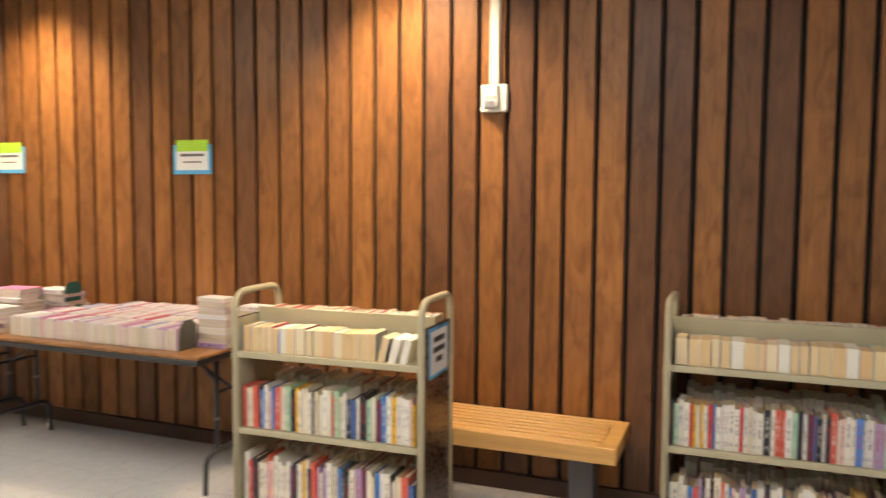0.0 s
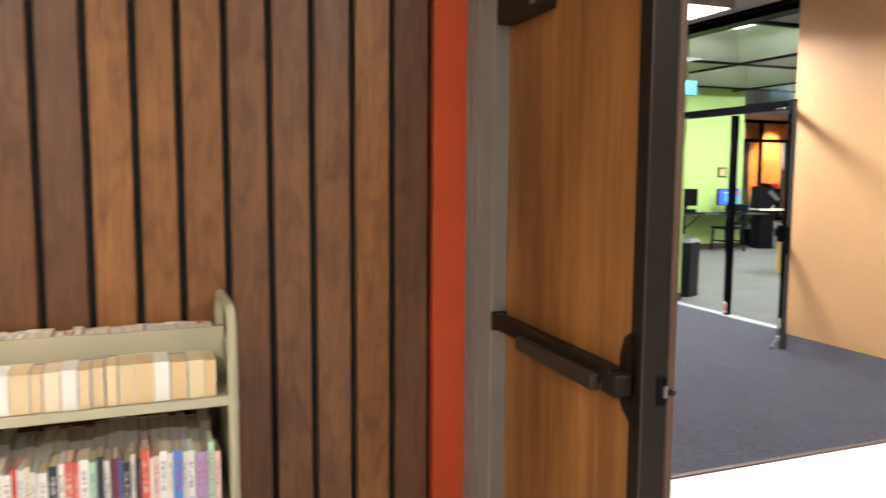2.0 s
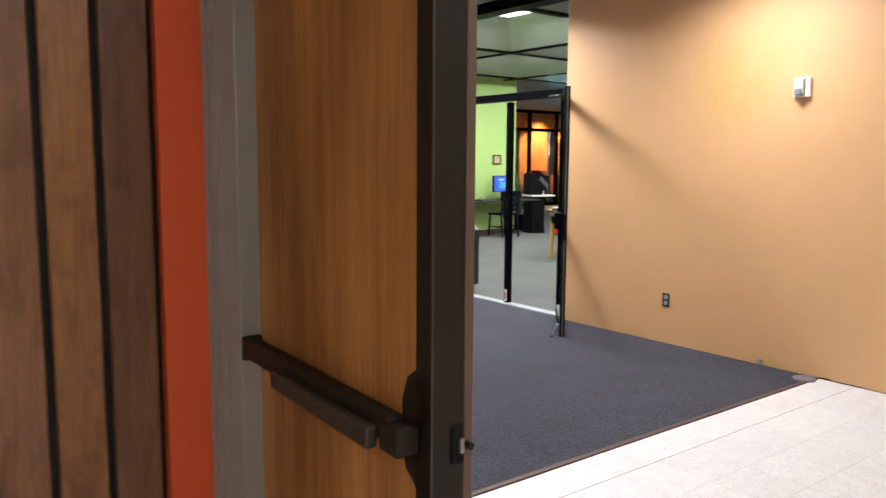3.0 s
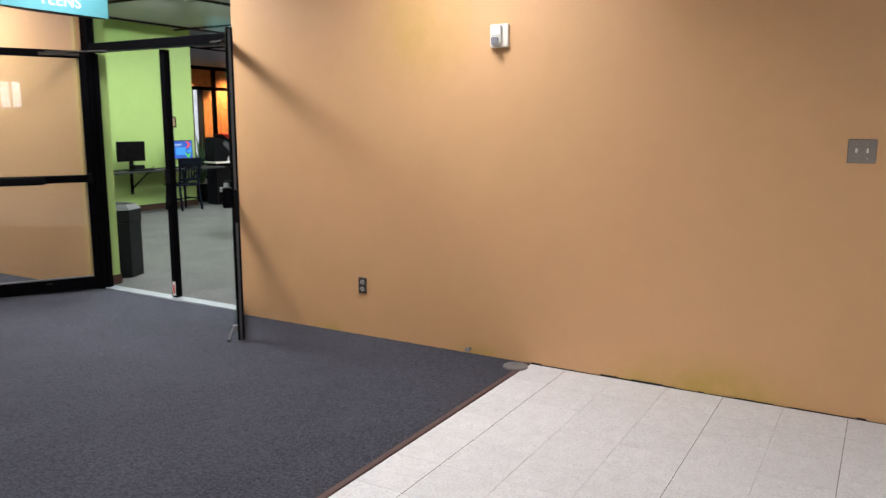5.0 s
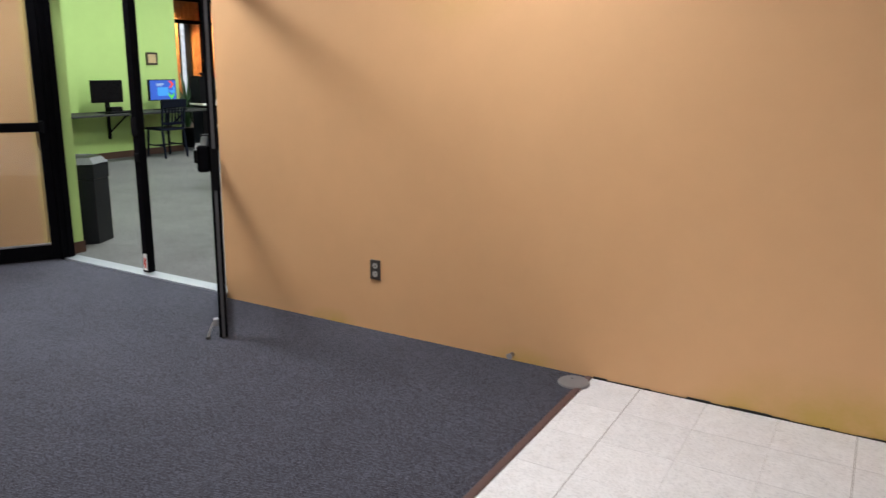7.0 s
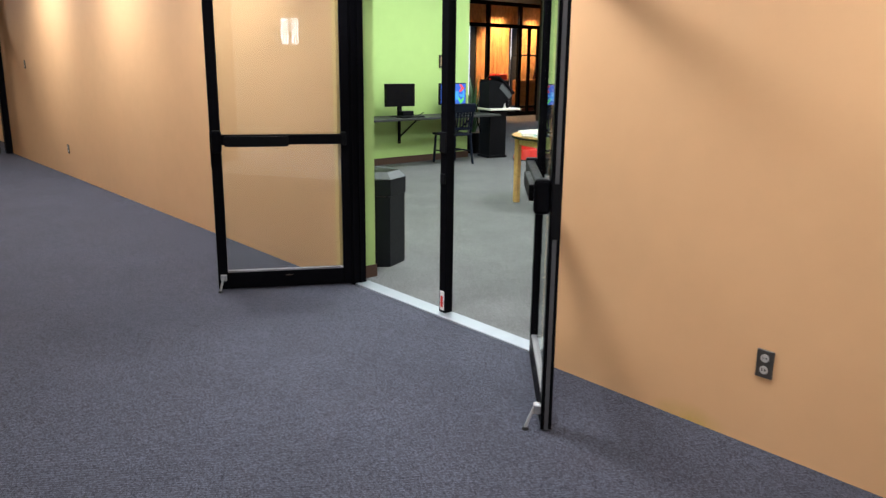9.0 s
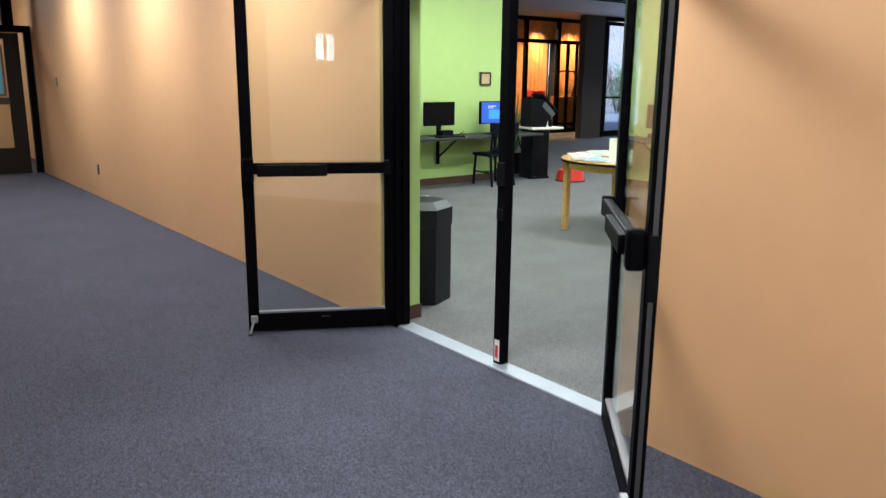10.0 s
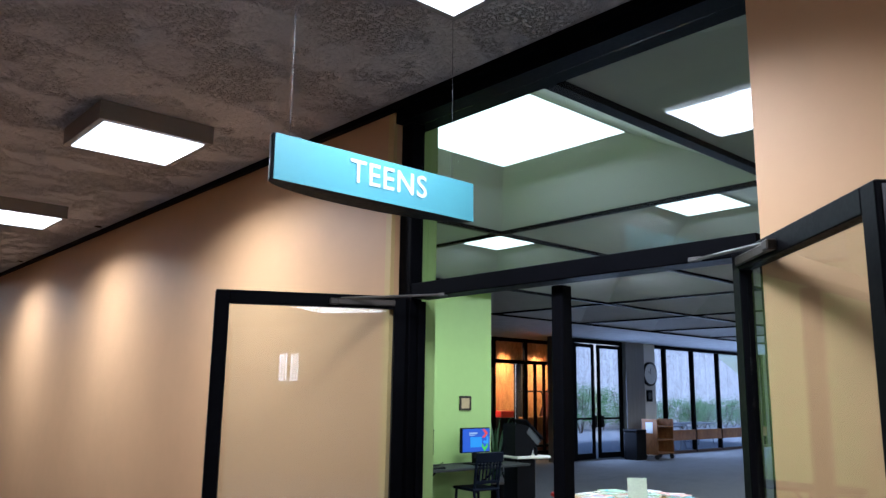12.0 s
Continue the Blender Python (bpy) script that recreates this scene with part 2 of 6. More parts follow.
PLANKS = {
    "a": plank_wood("slat_wood_honey", [(0.29, 0.126, 0.040), (0.35, 0.157, 0.050), (0.31, 0.136, 0.043)]),
    "b": plank_wood("slat_wood_amber", [(0.23, 0.100, 0.033), (0.275, 0.121, 0.038), (0.25, 0.108, 0.034)]),
    "c": plank_wood("slat_wood_brown", [(0.175, 0.080, 0.034), (0.20, 0.091, 0.038), (0.185, 0.084, 0.035)]),
    "d": plank_wood("slat_wood_dark", [(0.14, 0.064, 0.030), (0.165, 0.076, 0.035), (0.15, 0.069, 0.032)]),
}
DOOR_WOOD = plank_wood("door_veneer", [(0.27, 0.115, 0.030), (0.35, 0.155, 0.043)], 0.45, (7, 7, 0.16), False, 0.6, (1.5, 1.5, 0.09))
TABLE_WOOD = plank_wood("table_birch", [(0.55, 0.34, 0.12), (0.64, 0.42, 0.17)], 0.35, (1, 10, 10), False)
CART_WOOD = plank_wood("cart_oak", [(0.30, 0.13, 0.05), (0.36, 0.17, 0.065)], 0.4, (8, 8, 1), False)
FENCE_WOOD = plank_wood("fence_board", [(0.68, 0.67, 0.69), (0.75, 0.74, 0.76), (0.64, 0.63, 0.66)], 0.8, (6, 6, 0.6))
ORANGE_SLAT = plank_wood("amber_slat", [(0.56, 0.27, 0.10), (0.62, 0.31, 0.12), (0.50, 0.24, 0.09)], 0.5, (8, 8, 0.6))
LAMINATE = plank_wood("table_laminate", [(0.30, 0.15, 0.06), (0.36, 0.19, 0.085)], 0.3, (0.7, 9, 9), False)
BENCH_WOOD = plain("bench_oak", (0.60, 0.335, 0.105), 0.36, var=0.16, scale=3, fine=22, stretch=(0.6, 9, 9))
DARK_GAP = plain("dark_backing", (0.012, 0.010, 0.009), 0.8)
BASE_BROWN = plain("brown_base", (0.075, 0.035, 0.022), 0.5)
RED = plain("red_paint", (0.56, 0.075, 0.018), 0.45, var=0.07, bump=0.08, fine=120)
JAMB = plain("grey_jamb", (0.23, 0.205, 0.18), 0.45, var=0.08)
# brown edge wood of the lobby door, its shade put into the colour
BAND_SHADED = plain("shaded_edge_band", (0.085, 0.042, 0.022), 0.55, stretch=(6, 6, 0.4))
BRONZE = plain("bronze", (0.017, 0.0115, 0.0075), 0.5, 0.0, var=0.15)
BRONZE.node_tree.nodes["Principled BSDF"].inputs["Specular IOR Level"].default_value = 0.16
BRONZE_EDGE = plain("worn_bronze", (0.045, 0.034, 0.025), 0.4, 0.3)
BLACK = plain("black_anodised", (0.003, 0.003, 0.004), 0.42, 0.0, var=0.25)
BLACK.node_tree.nodes["Principled BSDF"].inputs["Specular IOR Level"].default_value = 0.03
STRIP = plain("dark_weatherstrip", (0.055, 0.054, 0.058), 0.5)
HOLDER = plain("dull_zinc", (0.30, 0.30, 0.31), 0.4, 0.2)
GREY_EDGE = plain("grey_weatherstrip", (0.16, 0.155, 0.16), 0.5)
CHROME = plain("chrome", (0.72, 0.72, 0.72), 0.22, 1.0, var=0.06)
STEEL = plain("brushed_steel", (0.26, 0.245, 0.23), 0.38, 0.9, var=0.08)
PLATE_DARK = plain("dark_plate", (0.07, 0.062, 0.055), 0.4, 0.5, var=0.1)
SOCKET_GREY = plain("socket_plastic", (0.42, 0.40, 0.37), 0.5, var=0.05, bump=0)
STROBE_GREY = plain("strobe_housing", (0.50, 0.49, 0.46), 0.45, var=0.05, bump=0)
PEACH = wall_paint("peach_paint", (0.64, 0.380, 0.186), (0.46, 0.32, 0.045))
PEACH_CLEAN = wall_paint("peach_paint_clean", (0.62, 0.39, 0.195))
GREEN = wall_paint("lime_paint", (0.42, 0.585, 0.195))
WHITE_WALL = wall_paint("white_paint", (0.75, 0.72, 0.66))
CARPET = carpet_mat("charcoal_carpet", (0.011, 0.012, 0.018), (0.091, 0.095, 0.124), 38)
ROOM_CARPET = carpet_mat("grey_carpet", (0.062, 0.062, 0.061), (0.195, 0.196, 0.190))
TILE = tile_mat()
GROUT = plain("tile_joint", (0.40, 0.37, 0.34), 0.9, var=0.5, scale=1.5)
GROUT_DARK = plain("worn_seam", (0.10, 0.085, 0.07), 0.9, var=0.5, scale=2)
EDGING = plain("brown_edging", (0.085, 0.045, 0.04), 0.6)
ALU = plain("aluminium_sill", (0.27, 0.30, 0.32), 0.45, 0.3, var=0.1)
CREAM_STEEL = plain("cream_enamel", (0.45, 0.41, 0.275), 0.4, 0.0, var=0.06, fine=200, bump=0.03)
BROWN_PANEL = plain("brown_panel", (0.055, 0.028, 0.018), 0.28, var=0.2)
GREY_STEEL = plain("grey_steel", (0.075, 0.075, 0.08), 0.4, 0.6)
BOOKEND = plain("olive_steel", (0.13, 0.13, 0.10), 0.4, 0.5)
RUBBER = plain("black_rubber", (0.018, 0.018, 0.018), 0.7)
WHITE_PLASTIC = plain("white_plastic", (0.76, 0.73, 0.66), 0.4, var=0.04, bump=0)
CLEAR_LENS = plain("strobe_lens", (0.30, 0.31, 0.35), 0.08, 0.3, bump=0)
PAPER = plain("paper", (0.78, 0.78, 0.76), 0.7, var=0.04, bump=0)
BLUE_CARD = plain("blue_card", (0.10, 0.42, 0.72), 0.6, var=0.05, bump=0)
LIME_CARD = plain("lime_card", (0.42, 0.72, 0.05), 0.6, var=0.05, bump=0)
INK = plain("ink", (0.05, 0.05, 0.06), 0.7, bump=0)
SIGN_TEAL = plain("teal_sign", (0.065, 0.205, 0.235), 0.4, var=0.04, bump=0)
SIGN_WHITE = plain("sign_letter", (0.48, 0.60, 0.65), 0.5, var=0.02, bump=0)
PLASTIC_BLACK = plain("black_plastic", (0.005, 0.005, 0.006), 0.5, var=0.2)
PLASTIC_BLACK.node_tree.nodes["Principled BSDF"].inputs["Specular IOR Level"].default_value = 0.07
BIN_GREY = plain("charcoal_plastic", (0.007, 0.008, 0.010), 0.42, var=0.2, bump=0.15)
BIN_LID = plain("grey_plastic", (0.060, 0.066, 0.070), 0.5)
BIN_GREY.node_tree.nodes["Principled BSDF"].inputs["Specular IOR Level"].default_value = 0.2
CHAIR_BLACK = plain("black_lacquer", (0.006, 0.008, 0.016), 0.5)
CHAIR_BLACK.node_tree.nodes["Principled BSDF"].inputs["Specular IOR Level"].default_value = 0.07
DESK_TOP = plain("dark_laminate", (0.018, 0.02, 0.017), 0.7)
DARK_CONCRETE = plain("dark_concrete", (0.05, 0.045, 0.04), 0.85, var=0.15, scale=3, bump=0.25, stretch=(4, 4, 0.4))
RED_PLASTIC = plain("red_plastic", (0.6, 0.03, 0.02), 0.35, var=0.06)
CONCRETE = plain("concrete", (0.27, 0.26, 0.25), 0.8, var=0.15, scale=3, bump=0.25, stretch=(4, 4, 0.4))
SOFFIT = plain("soffit_plaster", (0.42, 0.42, 0.42), 0.85, bump=0.15)
COFFER = plain("coffer_plaster", (0.43, 0.42, 0.41), 0.8, var=0.06, bump=0.1)
PAVING = plain("court_paving", (0.42, 0.42, 0.44), 0.85, var=0.12, scale=2)
TABLE_STEEL = plain("galvanised", (0.45, 0.46, 0.5), 0.5, 0.4)
LEAF_A = plain("leaf_green", (0.12, 0.24, 0.07), 0.55, var=0.4, scale=9)
LEAF_DARK = plain("leaf_dark", (0.035, 0.085, 0.03), 0.4, var=0.35, scale=9)
LEAF_B = plain("leaf_russet", (0.15, 0.09, 0.045), 0.55, var=0.4, scale=9)
BARK = plain("bark", (0.09, 0.065, 0.045), 0.9)
MAROON = plain("maroon_cloth", (0.10, 0.018, 0.014), 0.9)
GLASS = glass("door_glass")
WINDOW_GLASS = glass("window_glass", (0.84, 0.90, 1.0))
DIFFUSER = emitter("lamp_diffuser", (1.0, 0.98, 0.97), 3.6)
PANEL_LIT = emitter("ceiling_panel", (0.95, 1.0, 0.96), 2.4)
DOWN_LIT = emitter("downlight_lens", (1.0, 0.85, 0.62), 8.0)
SCREEN_BLUE = emitter("screen_blue", (0.03, 0.13, 0.7), 0.9, 0.01)
SCREEN_CYAN = emitter("screen_cyan", (0.06, 0.42, 1.0), 0.9, 0.01)
SCREEN_PALE = emitter("screen_pale", (0.55, 0.75, 1.0), 0.8, 0.01)
SCREEN_RED = emitter("screen_red", (1.0, 0.08, 0.08), 0.9, 0.01)
SCREEN_GREEN = emitter("screen_green", (0.15, 0.9, 0.1), 0.8, 0.01)
SCREEN_OFF = plain("screen_dark", (0.003, 0.003, 0.004), 0.3, bump=0)
SCREEN_OFF.node_tree.nodes["Principled BSDF"].inputs["Specular IOR Level"].default_value = 0.1
SPINES = book_cover_mat("book_spines", [(0.78, 0.74, 0.64), (0.70, 0.63, 0.48), (0.07, 0.14, 0.36), (0.80, 0.78, 0.73), (0.60, 0.06, 0.05), (0.025, 0.025, 0.035), (0.74, 0.68, 0.54), (0.80, 0.46, 0.03), (0.10, 0.22, 0.56), (0.70, 0.66, 0.60), (0.77, 0.73, 0.63), (0.72, 0.66, 0.52), (0.40, 0.28, 0.44), (0.78, 0.74, 0.66), (0.035, 0.035, 0.045), (0.05, 0.20, 0.52), (0.76, 0.50, 0.44), (0.66, 0.58, 0.42), (0.66, 0.12, 0.08), (0.16, 0.03, 0.06), (0.76, 0.70, 0.58), (0.03, 0.03, 0.04), (0.42, 0.62, 0.42), (0.78, 0.76, 0.70)])
PAGES_PALE = page_mat("pale_pages", [(0.66, 0.58, 0.45), (0.70, 0.63, 0.53), (0.64, 0.55, 0.42), (0.72, 0.66, 0.57), (0.62, 0.53, 0.41)])
PAPERBACK = book_cover_mat("paperback_covers", [(0.66, 0.16, 0.22), (0.80, 0.77, 0.79), (0.79, 0.77, 0.77), (0.72, 0.52, 0.62), (0.79, 0.76, 0.75), (0.46, 0.30, 0.52), (0.80, 0.78, 0.78), (0.26, 0.36, 0.60), (0.76, 0.70, 0.72), (0.80, 0.77, 0.78), (0.62, 0.22, 0.42), (0.78, 0.74, 0.66), (0.80, 0.79, 0.79), (0.60, 0.52, 0.66)])
SPINES_JOINED = book_cover_mat("far_book_spines", [(0.60, 0.50, 0.36), (0.66, 0.56, 0.42), (0.58, 0.46, 0.32), (0.70, 0.63, 0.52), (0.62, 0.50, 0.34), (0.45, 0.05, 0.04), (0.64, 0.54, 0.40), (0.42, 0.44, 0.46)], False, True)
PAPERBACK_JOINED = book_cover_mat("far_paperback_covers", [(0.66, 0.16, 0.22), (0.80, 0.77, 0.79), (0.79, 0.77, 0.77), (0.72, 0.52, 0.62), (0.79, 0.76, 0.75), (0.46, 0.30, 0.52), (0.80, 0.78, 0.78), (0.26, 0.36, 0.60), (0.76, 0.70, 0.72), (0.80, 0.77, 0.78), (0.62, 0.22, 0.42), (0.78, 0.74, 0.66), (0.80, 0.79, 0.79), (0.60, 0.52, 0.66)], False, True)
PAGES = page_mat("book_pages", [(0.74, 0.56, 0.32), (0.78, 0.64, 0.41), (0.72, 0.52, 0.28), (0.82, 0.79, 0.71), (0.76, 0.60, 0.37), (0.72, 0.50, 0.26), (0.80, 0.70, 0.50), (0.78, 0.61, 0.36)])


# ---- mesh helpers ----
def box(bm, x0, y0, z0, x1, y1, z1, bevel=0.0, seg=1):
    vs = [bm.verts.new((x, y, z)) for z in (z0, z1) for y in (y0, y1) for x in (x0, x1)]
    fs = [bm.faces.new([vs[i] for i in q]) for q in ((0, 2, 3, 1), (4, 5, 7, 6), (0, 1, 5, 4), (2, 6, 7, 3), (0, 4, 6, 2), (1, 3, 7, 5))]
    if bevel:
        es = list({e for f in fs for e in f.edges})
        bmesh.ops.bevel(bm, geom=es, offset=bevel, segments=seg, affect='EDGES', profile=0.5)
    return bm


def boxed(*a, **k):
    return box(bmesh.new(), *a, **k)


def prism(bm, outline, z0, z1):
    """An upright prism over a plan outline."""
    lo = [bm.verts.new((x, y, z0)) for x, y in outline]
    hi = [bm.verts.new((x, y, z1)) for x, y in outline]
    n = len(outline)
    bm.faces.new(lo[::-1])
    bm.faces.new(hi)
    for i in range(n):
        bm.faces.new((lo[i], lo[(i + 1) % n], hi[(i + 1) % n], hi[i]))
    return bm


def disc(bm, cx, cy, z0, z1, r0, r1=None, n=24):
    """A round prism or cone frustum."""
    r1 = r0 if r1 is None else r1
    ang = [2 * math.pi * i / n for i in range(n)]
    lo = [bm.verts.new((cx + r0 * math.cos(a), cy + r0 * math.sin(a), z0)) for a in ang]
    hi = [bm.verts.new((cx + r1 * math.cos(a), cy + r1 * math.sin(a), z1)) for a in ang]
    bm.faces.new(lo[::-1])
    bm.faces.new(hi)
    for i in range(n):
        bm.faces.new((lo[i], lo[(i + 1) % n], hi[(i + 1) % n], hi[i]))
    return bm


def tube(bm, pts, r, n=8):
    """A round tube along a line of points."""
    pts = [Vector(p) for p in pts]
    rings = []
    up = None
    for i, p in enumerate(pts):
        d = (pts[min(i + 1, len(pts) - 1)] - pts[max(i - 1, 0)]).normalized()
        if up is None:
            up = d.orthogonal().normalized()
        up = (up - d * up.dot(d)).normalized()
        side = d.cross(up)
        rings.append([bm.verts.new(p + (up * math.cos(2 * math.pi * k / n) + side * math.sin(2 * math.pi * k / n)) * r) for k in range(n)])
    for a, b in zip(rings, rings[1:]):
        for k in range(n):
            bm.faces.new((a[k], a[(k + 1) % n], b[(k + 1) % n], b[k]))
    bm.faces.new(rings[0][::-1])
    bm.faces.new(rings[-1])
    return bm


def arc(c, r, a0, a1, n, plane):
    """Points on an arc in the plane 'xz', 'yz' or 'xy' round c."""
    out = []
    for i in range(n + 1):
        a = radians(a0 + (a1 - a0) * i / n)
        u, v = r * math.cos(a), r * math.sin(a)
        x, y, z = c
        out.append({"xz": (x + u, y, z + v), "yz": (x, y + u, z + v), "xy": (x + u, y + v, z)}[plane])
    return out


def turned(bm, m):
    bmesh.ops.transform(bm, matrix=m, verts=bm.verts)
    return bm


def meshed(name, bm, materials, smooth=False):
    bmesh.ops.recalc_face_normals(bm, faces=bm.faces)
    me = bpy.data.meshes.new(name)
    bm.to_mesh(me)
    bm.free()
    for mt in materials if isinstance(materials, (list, tuple)) else [materials]:
        me.materials.append(mt)
    if smooth:
        for f in me.polygons:
            f.use_smooth = True
    return me


def part(name, bm, material, parent=None, label="", smooth=False):
    ob = new(name, meshed(name, bm, material, smooth))
    if parent:
        ob.parent = parent
    return tagged(ob, label)


def thing(name, label, category, m=None, group=""):
    ob = tagged(new(name), label, category, group)
    ob.empty_display_size = 0.1
    ob.matrix_basis = m or Matrix()
    return ob


def structure(name, bm, material, label="", category=""):
    return tagged(part(name, bm, material), label, category, kind="structure")


def lettering(name, text, size, material, parent, m, label=""):
    cu = bpy.data.curves.new(name, 'FONT')
    cu.body = text
    cu.size = size
    cu.extrude = 0.001
    cu.offset = 0.0006
    cu.space_character = 1.08
    cu.align_x = 'CENTER'
    cu.align_y = 'CENTER'
    tmp = bpy.data.objects.new(name + "_curve", cu)
    scene.collection.objects.link(tmp)
    dg = bpy.context.evaluated_depsgraph_get()
    me = bpy.data.meshes.new_from_object(tmp.evaluated_get(dg))
    bpy.data.objects.remove(tmp)
    me.materials.clear()
    me.materials.append(material)
    ob = new(name, me)
    ob.parent = parent
    ob.matrix_basis = m
    return tagged(ob, label)


# ---- lamps ----
LAMP_Y = [4.35, 6.90, 9.45, 12.05, 14.6]
for ly in LAMP_Y:
    area_lamp("corridor_lamp_light", 5.07, ly, 2.938, 0.5, LAMP_POWER * (0.66 if ly < 5 else 1.0), (1.0, 0.98, 0.97)).data.spread = radians(154)
    # extra unseen lamp on the west side, added to keep the corridor bright
    if ly < 5:
        area_lamp("corridor_lamp_light", 2.4, ly, 2.938, 0.5, LAMP_POWER * 0.6, (1.0, 0.98, 0.97)).data.spread = radians(154)
for lx, ly, k in ((-4.22, 3.15, 0.72), (-1.60, 3.15, 0.92)):
    spot_lamp("lobby_downlight", (lx, ly, 2.93), (lx, 3.72, 1.5), DOWNLIGHT_POWER * k, 95, (1.0, 0.77, 0.50))
for ly in (4.35, 9.0, 12.37, 15.04):
    spot_lamp("corridor_washer", (5.74, ly, 3.035), (5.885, ly, 1.2), 2.4 if ly < 5 else 1.5, 72, (1.0, 0.68, 0.12))
for lx, ly in ((-3.8, 1.2), (-1.0, 0.6), (2.2, 0.4)):
    area_lamp("lobby_lamp_light", lx, ly, 2.92, 1.2, 48 if lx > 2 else 58, (1.0, 0.97, 0.96) if lx > 2 else (1.0, 0.94, 0.86) if lx > -3 else (1.0, 0.88, 0.72))
# the last five lamps hang out of view, added to brighten the far room
for lx, ly, size, power in ((7.315, 8.785, 1.0, ROOM_POWER), (9.885, 8.785, 0.6, 75), (9.885, 11.355, 0.6, 58), (12.455, 11.355, 0.6, 72), (12.455, 6.215, 0.6, 100), (17.595, 6.215, 0.6, 190), (17.595, 8.785, 0.6, 190), (22.735, 8.785, 0.6, 220), (22.735, 6.215, 0.6, 160)):
    area_lamp("ceiling_panel_light", lx, ly, 3.31, size, power, (0.96, 1.0, 0.95))
for lx, w in ((20.25, 1.9), (26.0, 6.4)):
    wl = area_lamp("window_light", lx, 17.62, 1.15, w, 40 * w, (0.55, 0.68, 1.0))
    wl.data.shape = 'RECTANGLE'
    wl.data.size_y = 1.7
    wl.rotation_euler = (radians(-90), 0, 0)
for lx in (17.6, 19.2, 20.6):
    spot_lamp("vestibule_downlight", (lx, 19.70, 3.0), (lx, 20.10, 0.5), 600, 104, (1.0, 0.62, 0.32))

# ---- structure: lobby ----
EAST = 5.895
NORTH = 3.72
structure("floor_lobby", boxed(-6.5, -3.0, -0.12, EAST, 3.929, -0.004), GROUT, "vinyl tile floor of the lobby with dark joints", "floor")
wall_north = structure("wall_north", boxed(-6.5, NORTH + 0.034, 0, 1.392, 3.93, 2.95), DARK_GAP, "dark backing of the wooden slat wall", "wall")
structure("baseboard_north", boxed(-6.5, NORTH - 0.016, 0, 1.39, NORTH + 0.024, 0.085, bevel=0.003), BASE_BROWN, "dark brown baseboard under the slats", "baseboard")
structure("trim_red", boxed(1.395, NORTH - 0.008, 0, 1.535, 3.93, 2.75, bevel=0.002), RED, "orange-red painted post beside the door frame", "trim")
jamb = bmesh.new()
box(jamb, 1.538, 3.50, 0, 1.66, 3.93, 2.75, bevel=0.003)
box(jamb, 1.528, 3.61, 0, 1.538, 3.66, 2.498)
box(jamb, 1.524, 3.68, 0, 1.538, 3.708, 2.498)
structure("door_frame", jamb, JAMB, "grey painted steel door jamb", "door frame")
structure("beam_lobby", boxed(1.392, NORTH, 2.75, EAST, 3.93, 2.95), WHITE_WALL, "plain beam over the lobby opening", "beam")
structure("ceiling_lobby", boxed(-6.6, -3.1, 2.95, EAST + 0.3, 3.93, 3.05), SOFFIT, "plain lobby ceiling", "ceiling")
structure("wall_west", boxed(-6.7, -3.1, 0, -6.5, 3.93, 2.95), WHITE_WALL, "plain west wall of the lobby", "wall")
WX0, WX1, WZ0, WZ1 = -0.72, -0.18, 1.83, 2.40
south = boxed(-6.5, -3.2, 0, WX0, -3.0, 2.95)
box(south, WX1, -3.2, 0, EAST, -3.0, 2.95)
box(south, WX0, -3.2, 0, WX1, -3.0, WZ0)
box(south, WX0, -3.2, WZ1, WX1, -3.0, 2.95)
structure("wall_south", south, WHITE_WALL, "plain south wall of the lobby with a small high window", "wall")
sw = tagged(new("window_7"), "small high window with upright blind slats, bright outside", "window", kind="structure")
part("window_frame", boxed(WX0, -3.14, WZ0, WX0 + 0.03, -3.08, WZ1), BLACK, sw)
part("window_frame", boxed(WX1 - 0.03, -3.14, WZ0, WX1, -3.08, WZ1), BLACK, sw)
part("mullion", boxed(-0.47, -3.14, WZ0, -0.43, -3.08, WZ1), BLACK, sw)
for k in range(7):
    bx = WX0 + 0.06 + k * 0.066
    part("blind_slat", boxed(bx, -3.06, WZ0 + 0.01, bx + 0.02, -3.052, WZ1 - 0.01), PAPER, sw)
structure("backdrop", boxed(-1.6, -3.75, 1.2, 0.8, -3.7, 3.2), emitter("bright_sky", (0.86, 0.93, 1.0), 7.5), "bright sky outside the small window", "sky")
structure("wall_lobby_east", boxed(EAST + 0.02, -3.0, 0, EAST + 0.28, 1.86, 2.95), WHITE_WALL, "plain east wall of the lobby", "wall")
structure("post_dark", boxed(EAST - 0.03, 1.86, 0, EAST + 0.28, 1.955, 2.95, bevel=0.004), BLACK, "black metal post at the end of the peach wall", "post")

# ---- structure: corridor ----
structure("floor_corridor", boxed(1.2, 3.962, -0.12, 5.945, 17.6, 0.003), CARPET, "charcoal ribbed carpet of the corridor", "floor")
structure("trim_carpet", boxed(1.66, 3.929, -0.02, EAST, 3.962, 0.008, bevel=0.003), EDGING, "brown rubber edging of the carpet", "trim")
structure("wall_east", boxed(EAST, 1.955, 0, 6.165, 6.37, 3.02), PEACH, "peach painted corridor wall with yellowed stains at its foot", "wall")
structure("wall_east_far", boxed(EAST, 8.208, 0, 6.018, 17.68, 3.02), PEACH, "peach painted corridor wall lit by downlights", "wall")
